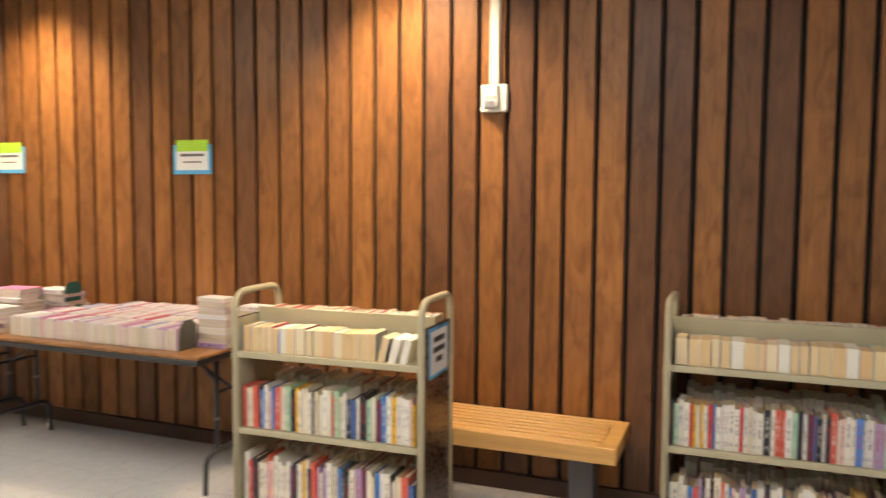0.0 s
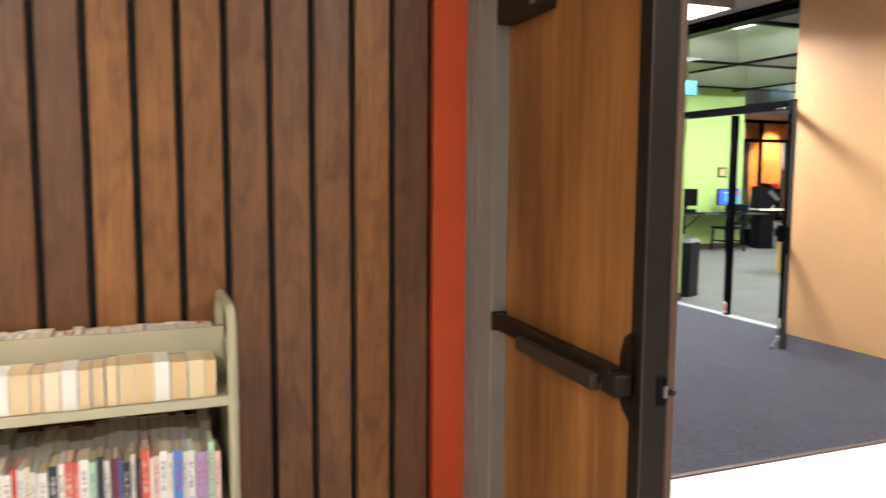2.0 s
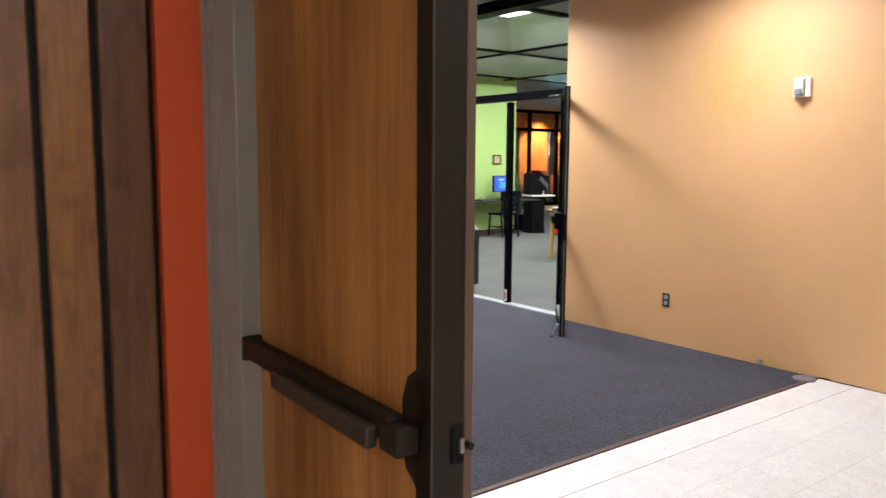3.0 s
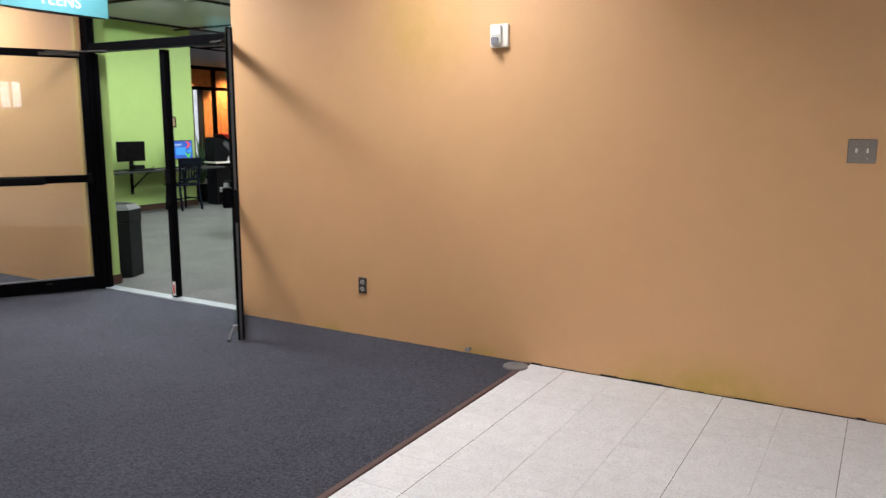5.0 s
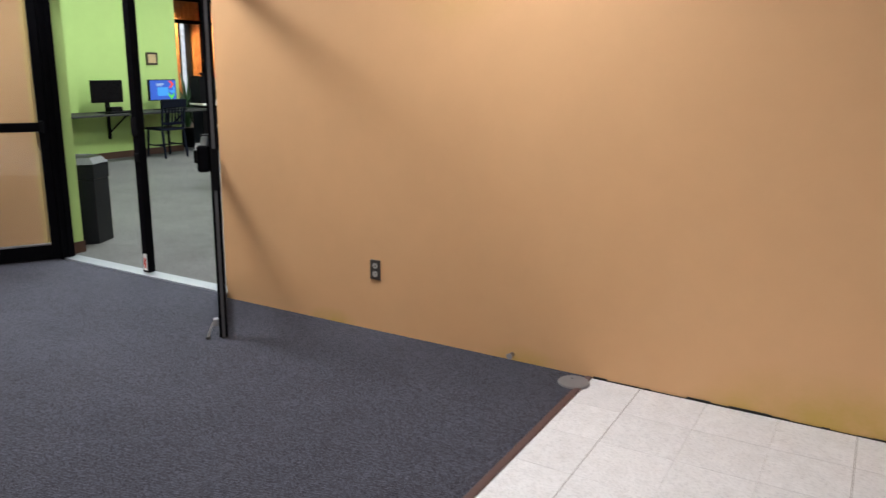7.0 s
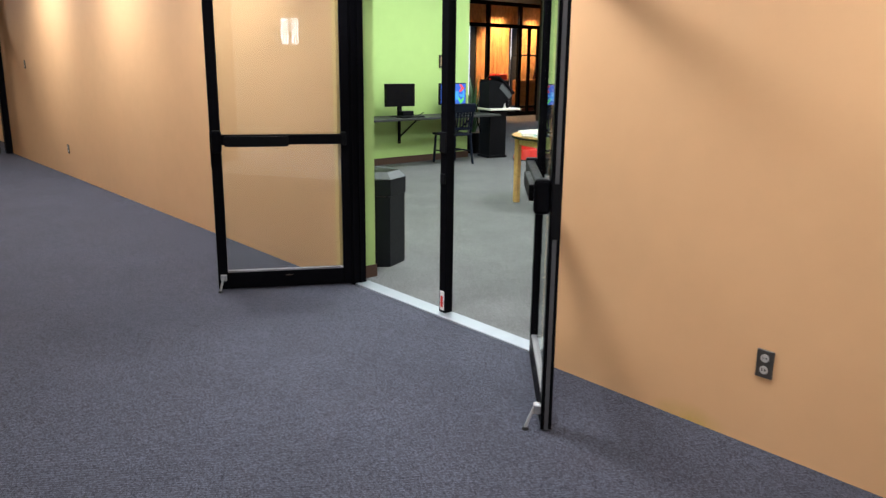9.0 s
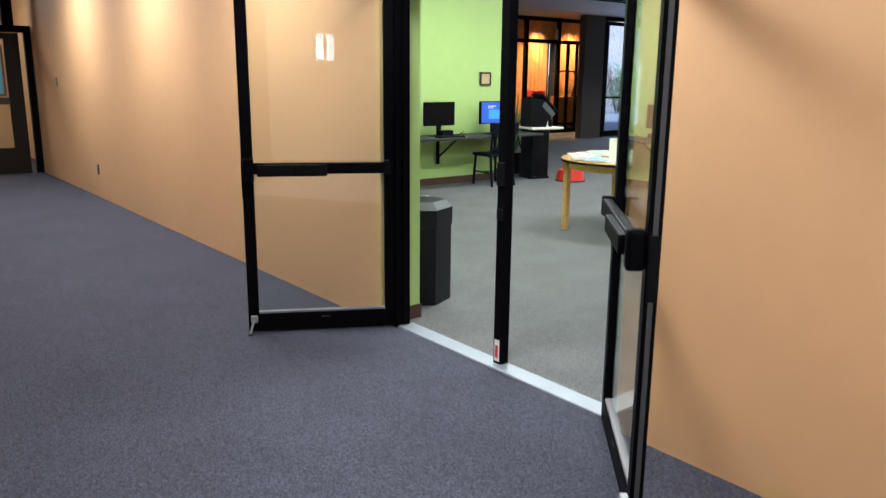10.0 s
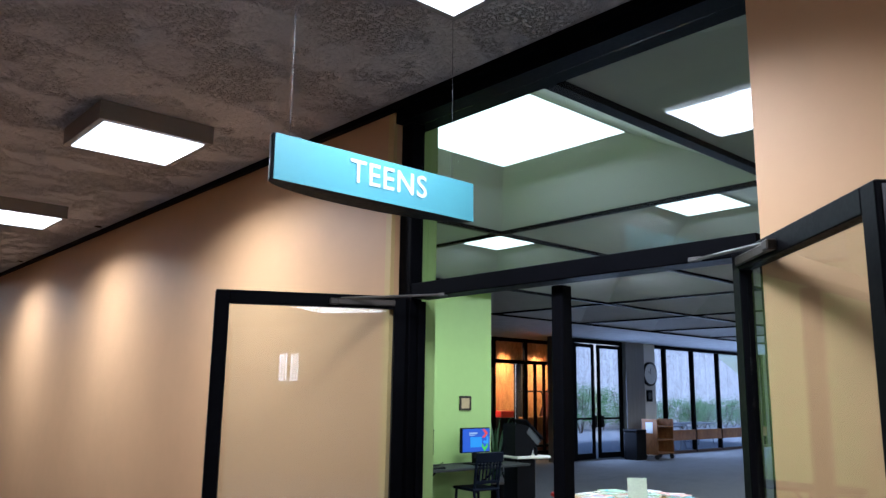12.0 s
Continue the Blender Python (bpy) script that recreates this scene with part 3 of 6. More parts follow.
# yellow light on the wall's end return, put into this strip's colour
structure("trim_lit_return", boxed(EAST - 0.005, 8.2075, 0.0, EAST + 0.02, 8.252, 3.018, bevel=0.002), wall_paint("lit_return_paint", (0.64, 0.45, 0.18)), "strip of the wall's end return beside the door frame, yellow light put into its colour", "trim")
foot = bmesh.new()
ragged = random.Random(3)
fy = 1.958
while fy < 3.92:
    fl = min(ragged.uniform(0.02, 0.11), 3.925 - fy)
    fh = ragged.uniform(0.002, 0.007) if ragged.random() < 0.9 else 0.011
    box(foot, EAST - 0.006, fy, 0.0, EAST + 0.001, fy + fl, fh)
    fy += fl
structure("trim_foot", foot, DARK_GAP, "ragged dirty joint along the foot of the wall", "trim")
structure("trim_ceiling", boxed(EAST - 0.035, 3.93, 3.02, 6.165, 17.6, 3.07), BLACK, "dark trim along the top of the corridor wall", "trim")
plaster, nt, p = shader("rough_plaster")
pv = coords(nt)
rough_noise = noise_tex(nt, pv, 34, 6, 0.7)
patchy = noise_tex(nt, pv, 3.4, 4, 0.65)
worm = nt.nodes.new("ShaderNodeMath")
worm.operation = 'MULTIPLY'
link(nt, ramp(nt, rough_noise, [(0.43, (0, 0, 0)), (0.56, (1, 1, 1))]), worm.inputs[0])
link(nt, ramp(nt, patchy, [(0.46, (0.12, 0.12, 0.12)), (0.58, (1, 1, 1))]), worm.inputs[1])
link(nt, mixed(nt, 0.5, ramp(nt, patchy, [(0.3, (0.60, 0.56, 0.545)), (0.7, (0.64, 0.60, 0.585))]), ramp(nt, rough_noise, [(0.4, (0.58, 0.54, 0.525)), (0.6, (0.65, 0.61, 0.595))])), p.inputs["Base Color"])
p.inputs["Roughness"].default_value = 0.9
bumped(nt, p, worm.outputs[0], 1.0, 0.026)
structure("ceiling_corridor", boxed(1.2, 3.93, 3.055, EAST - 0.034, 17.6, 3.22), plaster, "rough troweled brown-grey plaster ceiling", "ceiling")
structure("wall_corridor_west", boxed(1.0, 3.93, 0, 1.2, 17.7, 3.12), PEACH_CLEAN, "plain west wall of the corridor", "wall")

# ---- structure: reading room ----
structure("floor_room", boxed(6.06, 2.0, -0.12, 30.0, 17.7, 0.002), ROOM_CARPET, "worn grey carpet of the reading room", "floor")
structure("wall_lining_near", boxed(6.167, 2.0, 0, 6.185, 6.35, 3.1), GREEN, "lime green painted inner wall", "wall")
structure("wall_lining_far", boxed(6.02, 8.207, 0.09, 6.185, 13.05, 3.1), GREEN, "lime green painted inner wall beside the door", "wall")
structure("baseboard_lining", boxed(6.019, 8.2, 0.0, 6.195, 13.05, 0.09), BASE_BROWN, "brown baseboard", "baseboard")
structure("wall_green", boxed(6.185, 13.05, 0, 11.5, 13.25, 3.2), GREEN, "lime green wall behind the computer desk", "wall")
structure("baseboard_green", boxed(6.2, 13.035, 0, 11.51, 13.049, 0.1, bevel=0.003), BASE_BROWN, "brown baseboard along the green wall", "baseboard")
structure("wall_room_south", boxed(6.18, 1.8, 0, 30.2, 2.0, 3.3), PEACH_CLEAN, "plain south wall of the reading room", "wall")
structure("wall_room_east", boxed(30.0, 1.8, 0, 30.2, 17.9, 3.3), WHITE_WALL, "plain east wall of the reading room", "wall")
structure("wall_room_west", boxed(6.17, 13.25, 0, 6.37, 17.7, 3.3), WHITE_WALL, "plain wall of the reading room", "wall")
MOD, RX, RY, RIB = 2.57, 6.03, 2.36, 3.08
coffers = bmesh.new()
ribs = bmesh.new()
PANELS = []
for i in range(9):
    for j in range(5):
        x0, y0 = RX + i * MOD, RY + j * MOD
        cx, cy = x0 + MOD / 2, y0 + MOD / 2
        half, top = (0.575, 3.405) if (i, j) == (0, 2) else (0.31, 3.34)
        lo = [coffers.verts.new(v) for v in ((x0, y0, RIB), (x0 + MOD, y0, RIB), (x0 + MOD, y0 + MOD, RIB), (x0, y0 + MOD, RIB))]
        hi = [coffers.verts.new((cx + a * half, cy + b * half, top)) for a, b in ((-1, -1), (1, -1), (1, 1), (-1, 1))]
        for k in range(4):
            coffers.faces.new((lo[k], lo[(k + 1) % 4], hi[(k + 1) % 4], hi[k]))
        # seen lit: (0, 2), (1, 2), (1, 3), (2, 3); the others are unseen, lit for brightness
        PANELS.append((cx, cy, half, top, (i, j) in ((0, 0), (0, 1), (0, 2), (1, 1), (1, 2), (1, 3), (2, 1), (2, 3), (4, 1), (4, 2), (6, 1), (6, 2))))
for i in range(10):
    x0 = RX + i * MOD
    box(ribs, x0 - 0.018, RY, RIB - 0.025, x0 + 0.018, RY + 5 * MOD, RIB + 0.01)
for j in range(6):
    y0 = RY + j * MOD
    w = 0.035 if j == 2 else 0.018
    box(ribs, RX, y0 - w, RIB - 0.028, RX + 9 * MOD, y0 + w, RIB + 0.012)
structure("ceiling_coffers", coffers, COFFER, "pale coffered ceiling with sloping sides", "ceiling")
structure("ceiling_ribs", ribs, BLACK, "thin dark joints between the ceiling coffers", "ceiling")
structure("ceiling_upper", boxed(6.0, 1.8, 3.5, 30.2, 17.9, 3.6), SOFFIT, "roof slab over the coffers", "ceiling")
structure("ceiling_soffit", boxed(6.2, RY + 5 * MOD, 3.05, 30.0, 17.68, 3.14), SOFFIT, "flat grey soffit before the windows", "ceiling")

# ---- glazed doorway of the reading room ----
def glazed_frame():
    t = tagged(new("door_1"), "black metal door frame with a clear transom window", "door frame", kind="structure")
    part("post", boxed(5.94, 8.115, 0, 6.018, 8.2045, 2.96, bevel=0.003), BLACK, t)
    part("post", boxed(5.965, 6.372, 0, 6.075, 6.404, 2.96, bevel=0.003), BLACK, t)
    part("door_header", boxed(5.945, 6.405, 2.075, 6.055, 8.114, 2.146, bevel=0.004), BLACK, t)
    part("top_beam", boxed(5.90, 6.372, 2.962, 6.09, 8.2045, 3.018), BLACK, t)
    part("jamb_stop", boxed(5.985, 8.10, 0, 6.03, 8.114, 2.064), BLACK, t)
    part("jamb_stop", boxed(5.985, 6.405, 0, 6.03, 6.42, 2.068), BLACK, t)
    mul = part("mullion", boxed(6.0, 7.236, 0.012, 6.062, 7.294, 2.064, bevel=0.004), BLACK, t)
    part("label_strip", boxed(5.9965, 7.245, 0.03, 5.9995, 7.28, 0.15), PAPER, mul, "white and red safety sticker")
    part("sticker", boxed(5.994, 7.253, 0.05, 5.996, 7.272, 0.12), RED_PLASTIC, mul)
    part("strike", boxed(5.988, 7.235, 0.98, 5.9995, 7.29, 1.10, bevel=0.003), PLASTIC_BLACK, mul)
    part("strike", boxed(5.990, 7.24, 0.80, 5.9995, 7.285, 0.86, bevel=0.003), PLASTIC_BLACK, mul)
    pane = part("pane", boxed(5.998, 6.405, 2.153, 6.004, 8.114, 2.961), GLASS, t)
    pane.visible_shadow = False
    return t


glazed_frame()
structure("threshold", boxed(5.948, 6.405, -0.05, 6.062, 8.115, 0.014, bevel=0.004), ALU, "pale aluminium door sill", "threshold")


def glass_leaf(m, side, label):
    """A storefront leaf: the hinge stands at the origin, the leaf runs along x; side is the face that bears the push bar."""
    W, H, TH = 0.885, 2.085, 0.022
    t = thing("glass_door", label, "door", m, "open glass doors")
    part("hinge_stile", boxed(0, -TH, 0.01, 0.062, TH, H, bevel=0.003), BLACK, t)
    lock = part("lock_stile", boxed(W - 0.062, -TH, 0.01, W, TH, H, bevel=0.003), BLACK, t)
    part("weatherstrip", boxed(W, -0.008, 0.012, W + 0.003, 0.008, H - 0.01), STRIP, lock)
    part("lock_body", boxed(W, -0.017, 0.82, W + 0.005, 0.017, 1.04, bevel=0.002), PLASTIC_BLACK, lock)
    part("top_rail", boxed(0.062, -TH, H - 0.062, W - 0.062, TH, H, bevel=0.003), BLACK, t)
    bot = part("bottom_rail", boxed(0.062, -TH, 0.01, W - 0.062, TH, 0.118, bevel=0.003), BLACK, t)
    part("bead", boxed(0.062, -TH + 0.004, 0.118, W - 0.062, TH - 0.004, 0.13, bevel=0.003), GREY_EDGE, bot)
    part("badge", boxed(0.40, side * (TH + 0.001) - 0.001, 0.085, 0.45, side * (TH + 0.001) + 0.001, 0.092), BRONZE_EDGE, bot)
    pane = part("pane", boxed(0.062, -0.003, 0.13, W - 0.062, 0.003, H - 0.062), GLASS, t)
    pane.visible_shadow = False
    y0 = side * TH
    y1 = side * (TH + 0.055)
    bar = part("push_bar", boxed(0.05, min(y0 + side * 0.012, y1), 0.965, W - 0.05, max(y0 + side * 0.012, y1), 1.03, bevel=0.008, seg=2), BLACK, t)
    part("push_pad", boxed(0.40, min(y1 - side * 0.01, y1 + side * 0.025), 0.955, W - 0.09, max(y1 - side * 0.01, y1 + side * 0.025), 1.022, bevel=0.006, seg=2), PLASTIC_BLACK, bar)
    part("latch_case", boxed(W - 0.07, min(y0, y1 + side * 0.008), 0.915, W - 0.01, max(y0, y1 + side * 0.008), 1.055, bevel=0.014, seg=2), BLACK, bar)
    part("end_bracket", boxed(0.03, min(y0, y1), 0.955, 0.07, max(y0, y1), 1.04, bevel=0.006), PLASTIC_BLACK, bar)
    # closer body and arm on the face that turns to the corridor end
    cl = part("closer", boxed(0.06, min(y0, y0 + side * 0.012), H - 0.05, 0.36, max(y0, y0 + side * 0.012), H - 0.02, bevel=0.004), BRONZE_EDGE, t)
    part("closer_shoe", boxed(0.33, min(y0, y0 + side * 0.03), H - 0.052, 0.37, max(y0, y0 + side * 0.03), H - 0.022, bevel=0.004), BRONZE_EDGE, cl)
    holder = part("holder", boxed(W - 0.055, min(y0, y0 + side * 0.03), 0.07, W - 0.015, max(y0, y0 + side * 0.03), 0.11, bevel=0.004), HOLDER, t, "grey kick-down door holder")
    part("holder_arm", tube(bmesh.new(), [(W - 0.035, y0 + side * 0.028, 0.09), (W - 0.02, y0 + side * 0.05, 0.045), (W - 0.012, y0 + side * 0.062, 0.012)], 0.007), HOLDER, holder)
    part("holder_foot", disc(bmesh.new(), W - 0.012, y0 + side * 0.062, 0.004, 0.016, 0.014, n=10), RUBBER, holder)
    return t


glass_leaf(pose(5.957, 8.158, 0, 0, 0, 151.1), 1, "black-framed glass door propped open against the corridor")
glass_leaf(pose(5.957, 6.475, 0, 0, 0, 226.1), -1, "black-framed glass door standing open towards the peach wall")


def closer_arm(name, a, b):
    t = thing(name, "steel door closer arm under the door header", "door closer")
    part("arm", tube(bmesh.new(), [a, b], 0.006), STEEL, t)
    part("bracket", boxed(b[0] - 0.012, b[1] - 0.025, b[2] - 0.008, b[0] + 0.012, b[1] + 0.025, b[2] + 0.008, bevel=0.003), STEEL, t)
    return t


closer_arm("closer_arm", (5.66, 8.31, 2.065), (5.955, 7.90, 2.075))
closer_arm("closer_arm", (5.76, 6.29, 2.07), (5.95, 6.62, 2.085))


# ---- wooden lobby door ----
def wooden_door():
    t = thing("wooden_door", "brown wood-veneer door with a bronze push bar, standing open", "door", pose(1.60, 3.506, 0, 0, 0, -93.2))
    W, H, TH = 0.908, 2.46, 0.074
    part("panel", boxed(0, 0, 0.012, W - 0.062, TH, H, bevel=0.002), DOOR_WOOD, t)
    part("lock_stile", boxed(W - 0.060, -0.004, 0.012, W, TH - 0.001, H, bevel=0.003), BRONZE, t, "dark bronze edge channel")
    # thin strip of lighter bronze draws the highlight on the channel's corner
    part("edge_highlight", boxed(W - 0.002, -0.0065, 0.012, W + 0.0025, -0.0025, H), BRONZE_EDGE, t)
    part("edge_band", boxed(W - 0.05, TH, 0.012, W - 0.001, TH + 0.0225, H, bevel=0.002), BAND_SHADED, t)
    bar = part("push_bar", boxed(-0.02, -0.056, 0.915, W - 0.08, -0.016, 0.972, bevel=0.006, seg=2), BRONZE, t)
    part("push_pad", boxed(0.28, -0.084, 0.898, W - 0.120, -0.057, 0.944, bevel=0.005, seg=2), BRONZE_EDGE, bar)
    part("bar_end", boxed(-0.032, -0.060, 0.906, 0.022, 0.0, 0.976, bevel=0.006, seg=2), BRONZE, bar)
    part("latch_case", boxed(W - 0.112, -0.060, 0.898, W - 0.040, -0.004, 0.958, bevel=0.006, seg=2), BRONZE, bar)
    plate = bmesh.new()
    prism(plate, [(0, -0.12), (0.02, -0.10), (0.045, -0.085), (0.06, -0.05), (0.06, 0.06), (0.04, 0.11), (0.012, 0.13), (-0.045, 0.13), (-0.045, -0.12)], 0, 0.006)
    part("escutcheon", turned(plate, pose(W - 0.050, -0.004, 0.935, 90, 0, 180)), BRONZE, t)
    lock = part("mortise_plate", boxed(W - 0.0005, 0.040, 0.880, W + 0.006, 0.068, 0.960, bevel=0.004), PLASTIC_BLACK, t)
    part("bolt", boxed(W + 0.004, 0.056, 0.903, W + 0.014, 0.067, 0.935, bevel=0.002), STEEL, lock)
    part("bolt_pin", turned(disc(bmesh.new(), 0, 0, 0, 0.016, 0.008, n=8), pose(W + 0.006, 0.076, 0.918, 0, 90, 0)), BRONZE, lock)
    cl = part("closer", boxed(0.06, -0.075, 1.985, 0.38, -0.004, 2.085, bevel=0.008, seg=2), BRONZE, t)
    part("closer_cap", boxed(0.335, -0.079, 2.0, 0.375, -0.002, 2.09, bevel=0.004), STEEL, cl)
    part("closer_arm", tube(bmesh.new(), [(0.2, -0.04, 2.09), (0.02, -0.05, 2.14), (-0.06, -0.02, 2.16)], 0.011), BRONZE_EDGE, cl)
    for z in (0.35, 1.25, 2.2):
        part("hinge", tube(bmesh.new(), [(-0.006, -0.006, z - 0.055), (-0.006, -0.006, z + 0.055)], 0.009), BRONZE_EDGE, t)
    return t


wooden_door()


# ---- fixtures on the walls ----
def strobe(m, conduit, label):
    """A wall strobe: its back lies in the plane y = 0 and it faces -y."""
    t = thing("fire_strobe", label, "fire alarm", m, "fire alarms")
    part("back_box", boxed(-0.069, -0.028, -0.069, 0.069, 0, 0.069, bevel=0.008, seg=2), WHITE_PLASTIC, t)
    body = boxed(-0.045, -0.05, -0.05, 0.03, -0.028, 0.06, bevel=0.006)
    part("housing", body, STROBE_GREY, t)
    part("lens", boxed(-0.04, -0.068, -0.055, 0.015, -0.048, -0.012, bevel=0.008, seg=2), CLEAR_LENS, t)
    part("grille", boxed(-0.035, -0.053, 0.005, 0.02, -0.0495, 0.05, bevel=0.001), PAPER, t)
    if conduit:
        part("conduit", boxed(-0.024, -0.024, 0.069, 0.024, 0, conduit, bevel=0.004), WHITE_PLASTIC, t, "white surface cable duct")
    return t


strobe(pose(-1.198, NORTH - 0.001, 1.999), 0.945, "white fire strobe on a surface duct over the slats")
strobe(pose(EAST - 0.001, 4.168, 1.992, 0, 0, -90) @ Matrix.Diagonal((0.86, 1, 0.98, 1)), 0, "white fire strobe on the peach wall")


def outlet(m, label, height=0.115, width=0.07):
    t = thing("wall_outlet", label, "outlet", m, "wall outlets")
    part("plate", boxed(-width / 2, -0.007, -height / 2, width / 2, 0, height / 2, bevel=0.003), PLATE_DARK, t)
    for dz in (-0.024, 0.024):
        s = turned(disc(bmesh.new(), 0, 0, 0, 0.004, 0.0165, n=16), pose(0, -0.0065, dz, 90))
        sock = part("socket", s, SOCKET_GREY, t)
        for dx in (-0.006, 0.006):
            part("slot", boxed(dx - 0.0015, -0.0115, dz - 0.004, dx + 0.0015, -0.0108, dz + 0.006), PLASTIC_BLACK, sock)
    part("screw", turned(disc(bmesh.new(), 0, 0, 0, 0.002, 0.003, n=8), pose(0, -0.0068, 0, 90)), CHROME, t)
    return t


outlet(pose(EAST - 0.001, 5.21, 0.36, 0, 0, -90), "dark duplex outlet with pale sockets low on the peach wall")
outlet(pose(EAST - 0.001, 14.48, 0.356, 0, 0, -90), "dark duplex outlet with pale sockets low on the far wall")
outlet(pose(EAST - 0.001, 16.22, 1.395, 0, 0, -90), "dark wall plate on the far peach wall")


def switch_plate():
    t = thing("light_switch", "brushed steel double switch plate on the peach wall", "light switch", pose(EAST - 0.001, 2.219, 1.348, 0, 0, -90))
    part("plate", boxed(-0.0625, -0.006, -0.058, 0.0625, 0, 0.058, bevel=0.003), STEEL, t)
    for dx in (-0.024, 0.024):
        part("toggle", boxed(dx - 0.005, -0.018, -0.008, dx + 0.005, -0.005, 0.014, bevel=0.002), WHITE_PLASTIC, t)
        for dz in (-0.035, 0.035):
            part("screw", turned(disc(bmesh.new(), 0, 0, 0, 0.002, 0.0035, n=8), pose(dx, -0.0058, dz, 90)), CHROME, t)


switch_plate()
plate = thing("floor_plate", "round steel pivot plate set in the carpet edge", "floor plate", pose(5.785, 3.985, 0))
part("disc", disc(bmesh.new(), 0, 0, 0.0, 0.011, 0.078, 0.074, 32), GREY_EDGE, plate)
part("screw", disc(bmesh.new(), 0.03, 0.02, 0.011, 0.0125, 0.006, n=10), GREY_STEEL, plate)
stop = thing("wall_fitting", "small brass pipe stub at the foot of the wall", "pipe stub", pose(EAST, 4.36, 0.035))
part("stub", turned(disc(bmesh.new(), 0, 0, 0, 0.03, 0.012, n=12), pose(0, 0, 0, 0, -90)), STEEL, stop)
part("cap", turned(disc(bmesh.new(), 0, 0, 0.03, 0.042, 0.017, n=6), pose(0, 0, 0, 0, -90)), HOLDER, stop)


def paper_sign(x, z, label, dz=0.0):
    t = thing("paper_sign", label, "sign", pose(x, NORTH - 0.003, z), "genre signs on the slat wall")
    part("card", boxed(-0.14, -0.003, -0.09, 0.14, 0, 0.085), BLUE_CARD, t)
    part("sheet", boxed(-0.118, -0.005, -0.066, 0.118, -0.0032, 0.062), PAPER, t)
    part("tab", boxed(-0.115, -0.006, 0.045, 0.117, -0.0052, 0.112), LIME_CARD, t, "lime green card tab")
    part("title_bar", boxed(-0.085, -0.0065, 0.015, 0.088, -0.0053, 0.031), GREY_EDGE, t)
    part("text_bar", boxed(-0.065, -0.0065, -0.022, 0.068, -0.0053, -0.014), GREY_EDGE, t)
    return t


paper_sign(-3.086, 1.718, "blue-edged paper sign with a lime tab on the slat wall")
paper_sign(-4.60, 1.73, "blue-edged paper sign with a lime tab on the slat wall")


# ---- ceiling lamps ----
def corridor_lamp(x, y):
    t = thing("ceiling_light", "square surface-mounted ceiling lamp, switched on", "ceiling light", pose(x, y, 2.955), "corridor ceiling lamps")
    h = bmesh.new()
    for a in ((-0.30, -0.30, 0.30, -0.265), (-0.30, 0.265, 0.30, 0.30), (-0.30, -0.265, -0.265, 0.265), (0.265, -0.265, 0.30, 0.265)):
        box(h, a[0], a[1], 0, a[2], a[3], 0.099)
    part("housing", h, JAMB, t)
    part("diffuser", boxed(-0.264, -0.264, -0.006, 0.264, 0.264, 0.02), DIFFUSER, t, "bright white diffuser")
    part("top_plate", boxed(-0.264, -0.264, 0.06, 0.264, 0.264, 0.098), JAMB, t)
    return t


for ly in LAMP_Y:
    corridor_lamp(5.07, ly)
    # housing for the added west lamp, which stays out of view
    if ly < 5:
        corridor_lamp(2.4, ly)


def ceiling_panel(cx, cy, half, top, on):
    t = thing("ceiling_panel", "square luminous panel at the top of a coffer" if on else "square unlit panel at the top of a coffer", "ceiling light", pose(cx, cy, top), "coffer light panels")
    part("diffuser", boxed(-half, -half, 0, half, half, 0.02), PANEL_LIT if on else COFFER, t)
    return t


for cx, cy, half, top, on in PANELS:
    ceiling_panel(cx, cy, half, top, on)


def downlight(x, y, z):
    t = thing("downlight", "small round recessed ceiling spotlight, switched on", "downlight", pose(x, y, z), "recessed downlights")
    ring = bmesh.new()
    n = 24
    rows = [[ring.verts.new((r * math.cos(2 * math.pi * k / n), r * math.sin(2 * math.pi * k / n), h)) for k in range(n)] for r, h in ((0.085, 0.0), (0.082, -0.008), (0.06, -0.006), (0.055, 0.0))]
    for a, b in zip(rows, rows[1:]):
        for k in range(n):
            ring.faces.new((a[k], a[(k + 1) % n], b[(k + 1) % n], b[k]))
    part("ring", ring, JAMB, t)
    part("lens", disc(bmesh.new(), 0, 0, -0.003, -0.001, 0.054, n=20), DOWN_LIT, t)


for lx in (-4.22, -1.60):
    downlight(lx, 3.15, 2.95)
for ly in (4.35, 9.0, 12.37, 15.04):
    t = thing("wall_washer", "small black recessed spotlight close to the wall", "spotlight", pose(5.80, ly, 3.055), "wall washers")
    part("can", disc(bmesh.new(), 0, 0, -0.006, 0, 0.03, 0.032, 16), BLACK, t)
for lx, ly in ((-3.8, 1.2), (-1.0, 0.6), (2.2, 0.4)):
    t = thing("ceiling_light", "square ceiling lamp over the lobby, switched on", "ceiling light", pose(lx, ly, 2.95), "lobby ceiling lamps")
    part("diffuser", boxed(-0.3, -0.3, -0.02, 0.3, 0.3, 0), DIFFUSER, t)


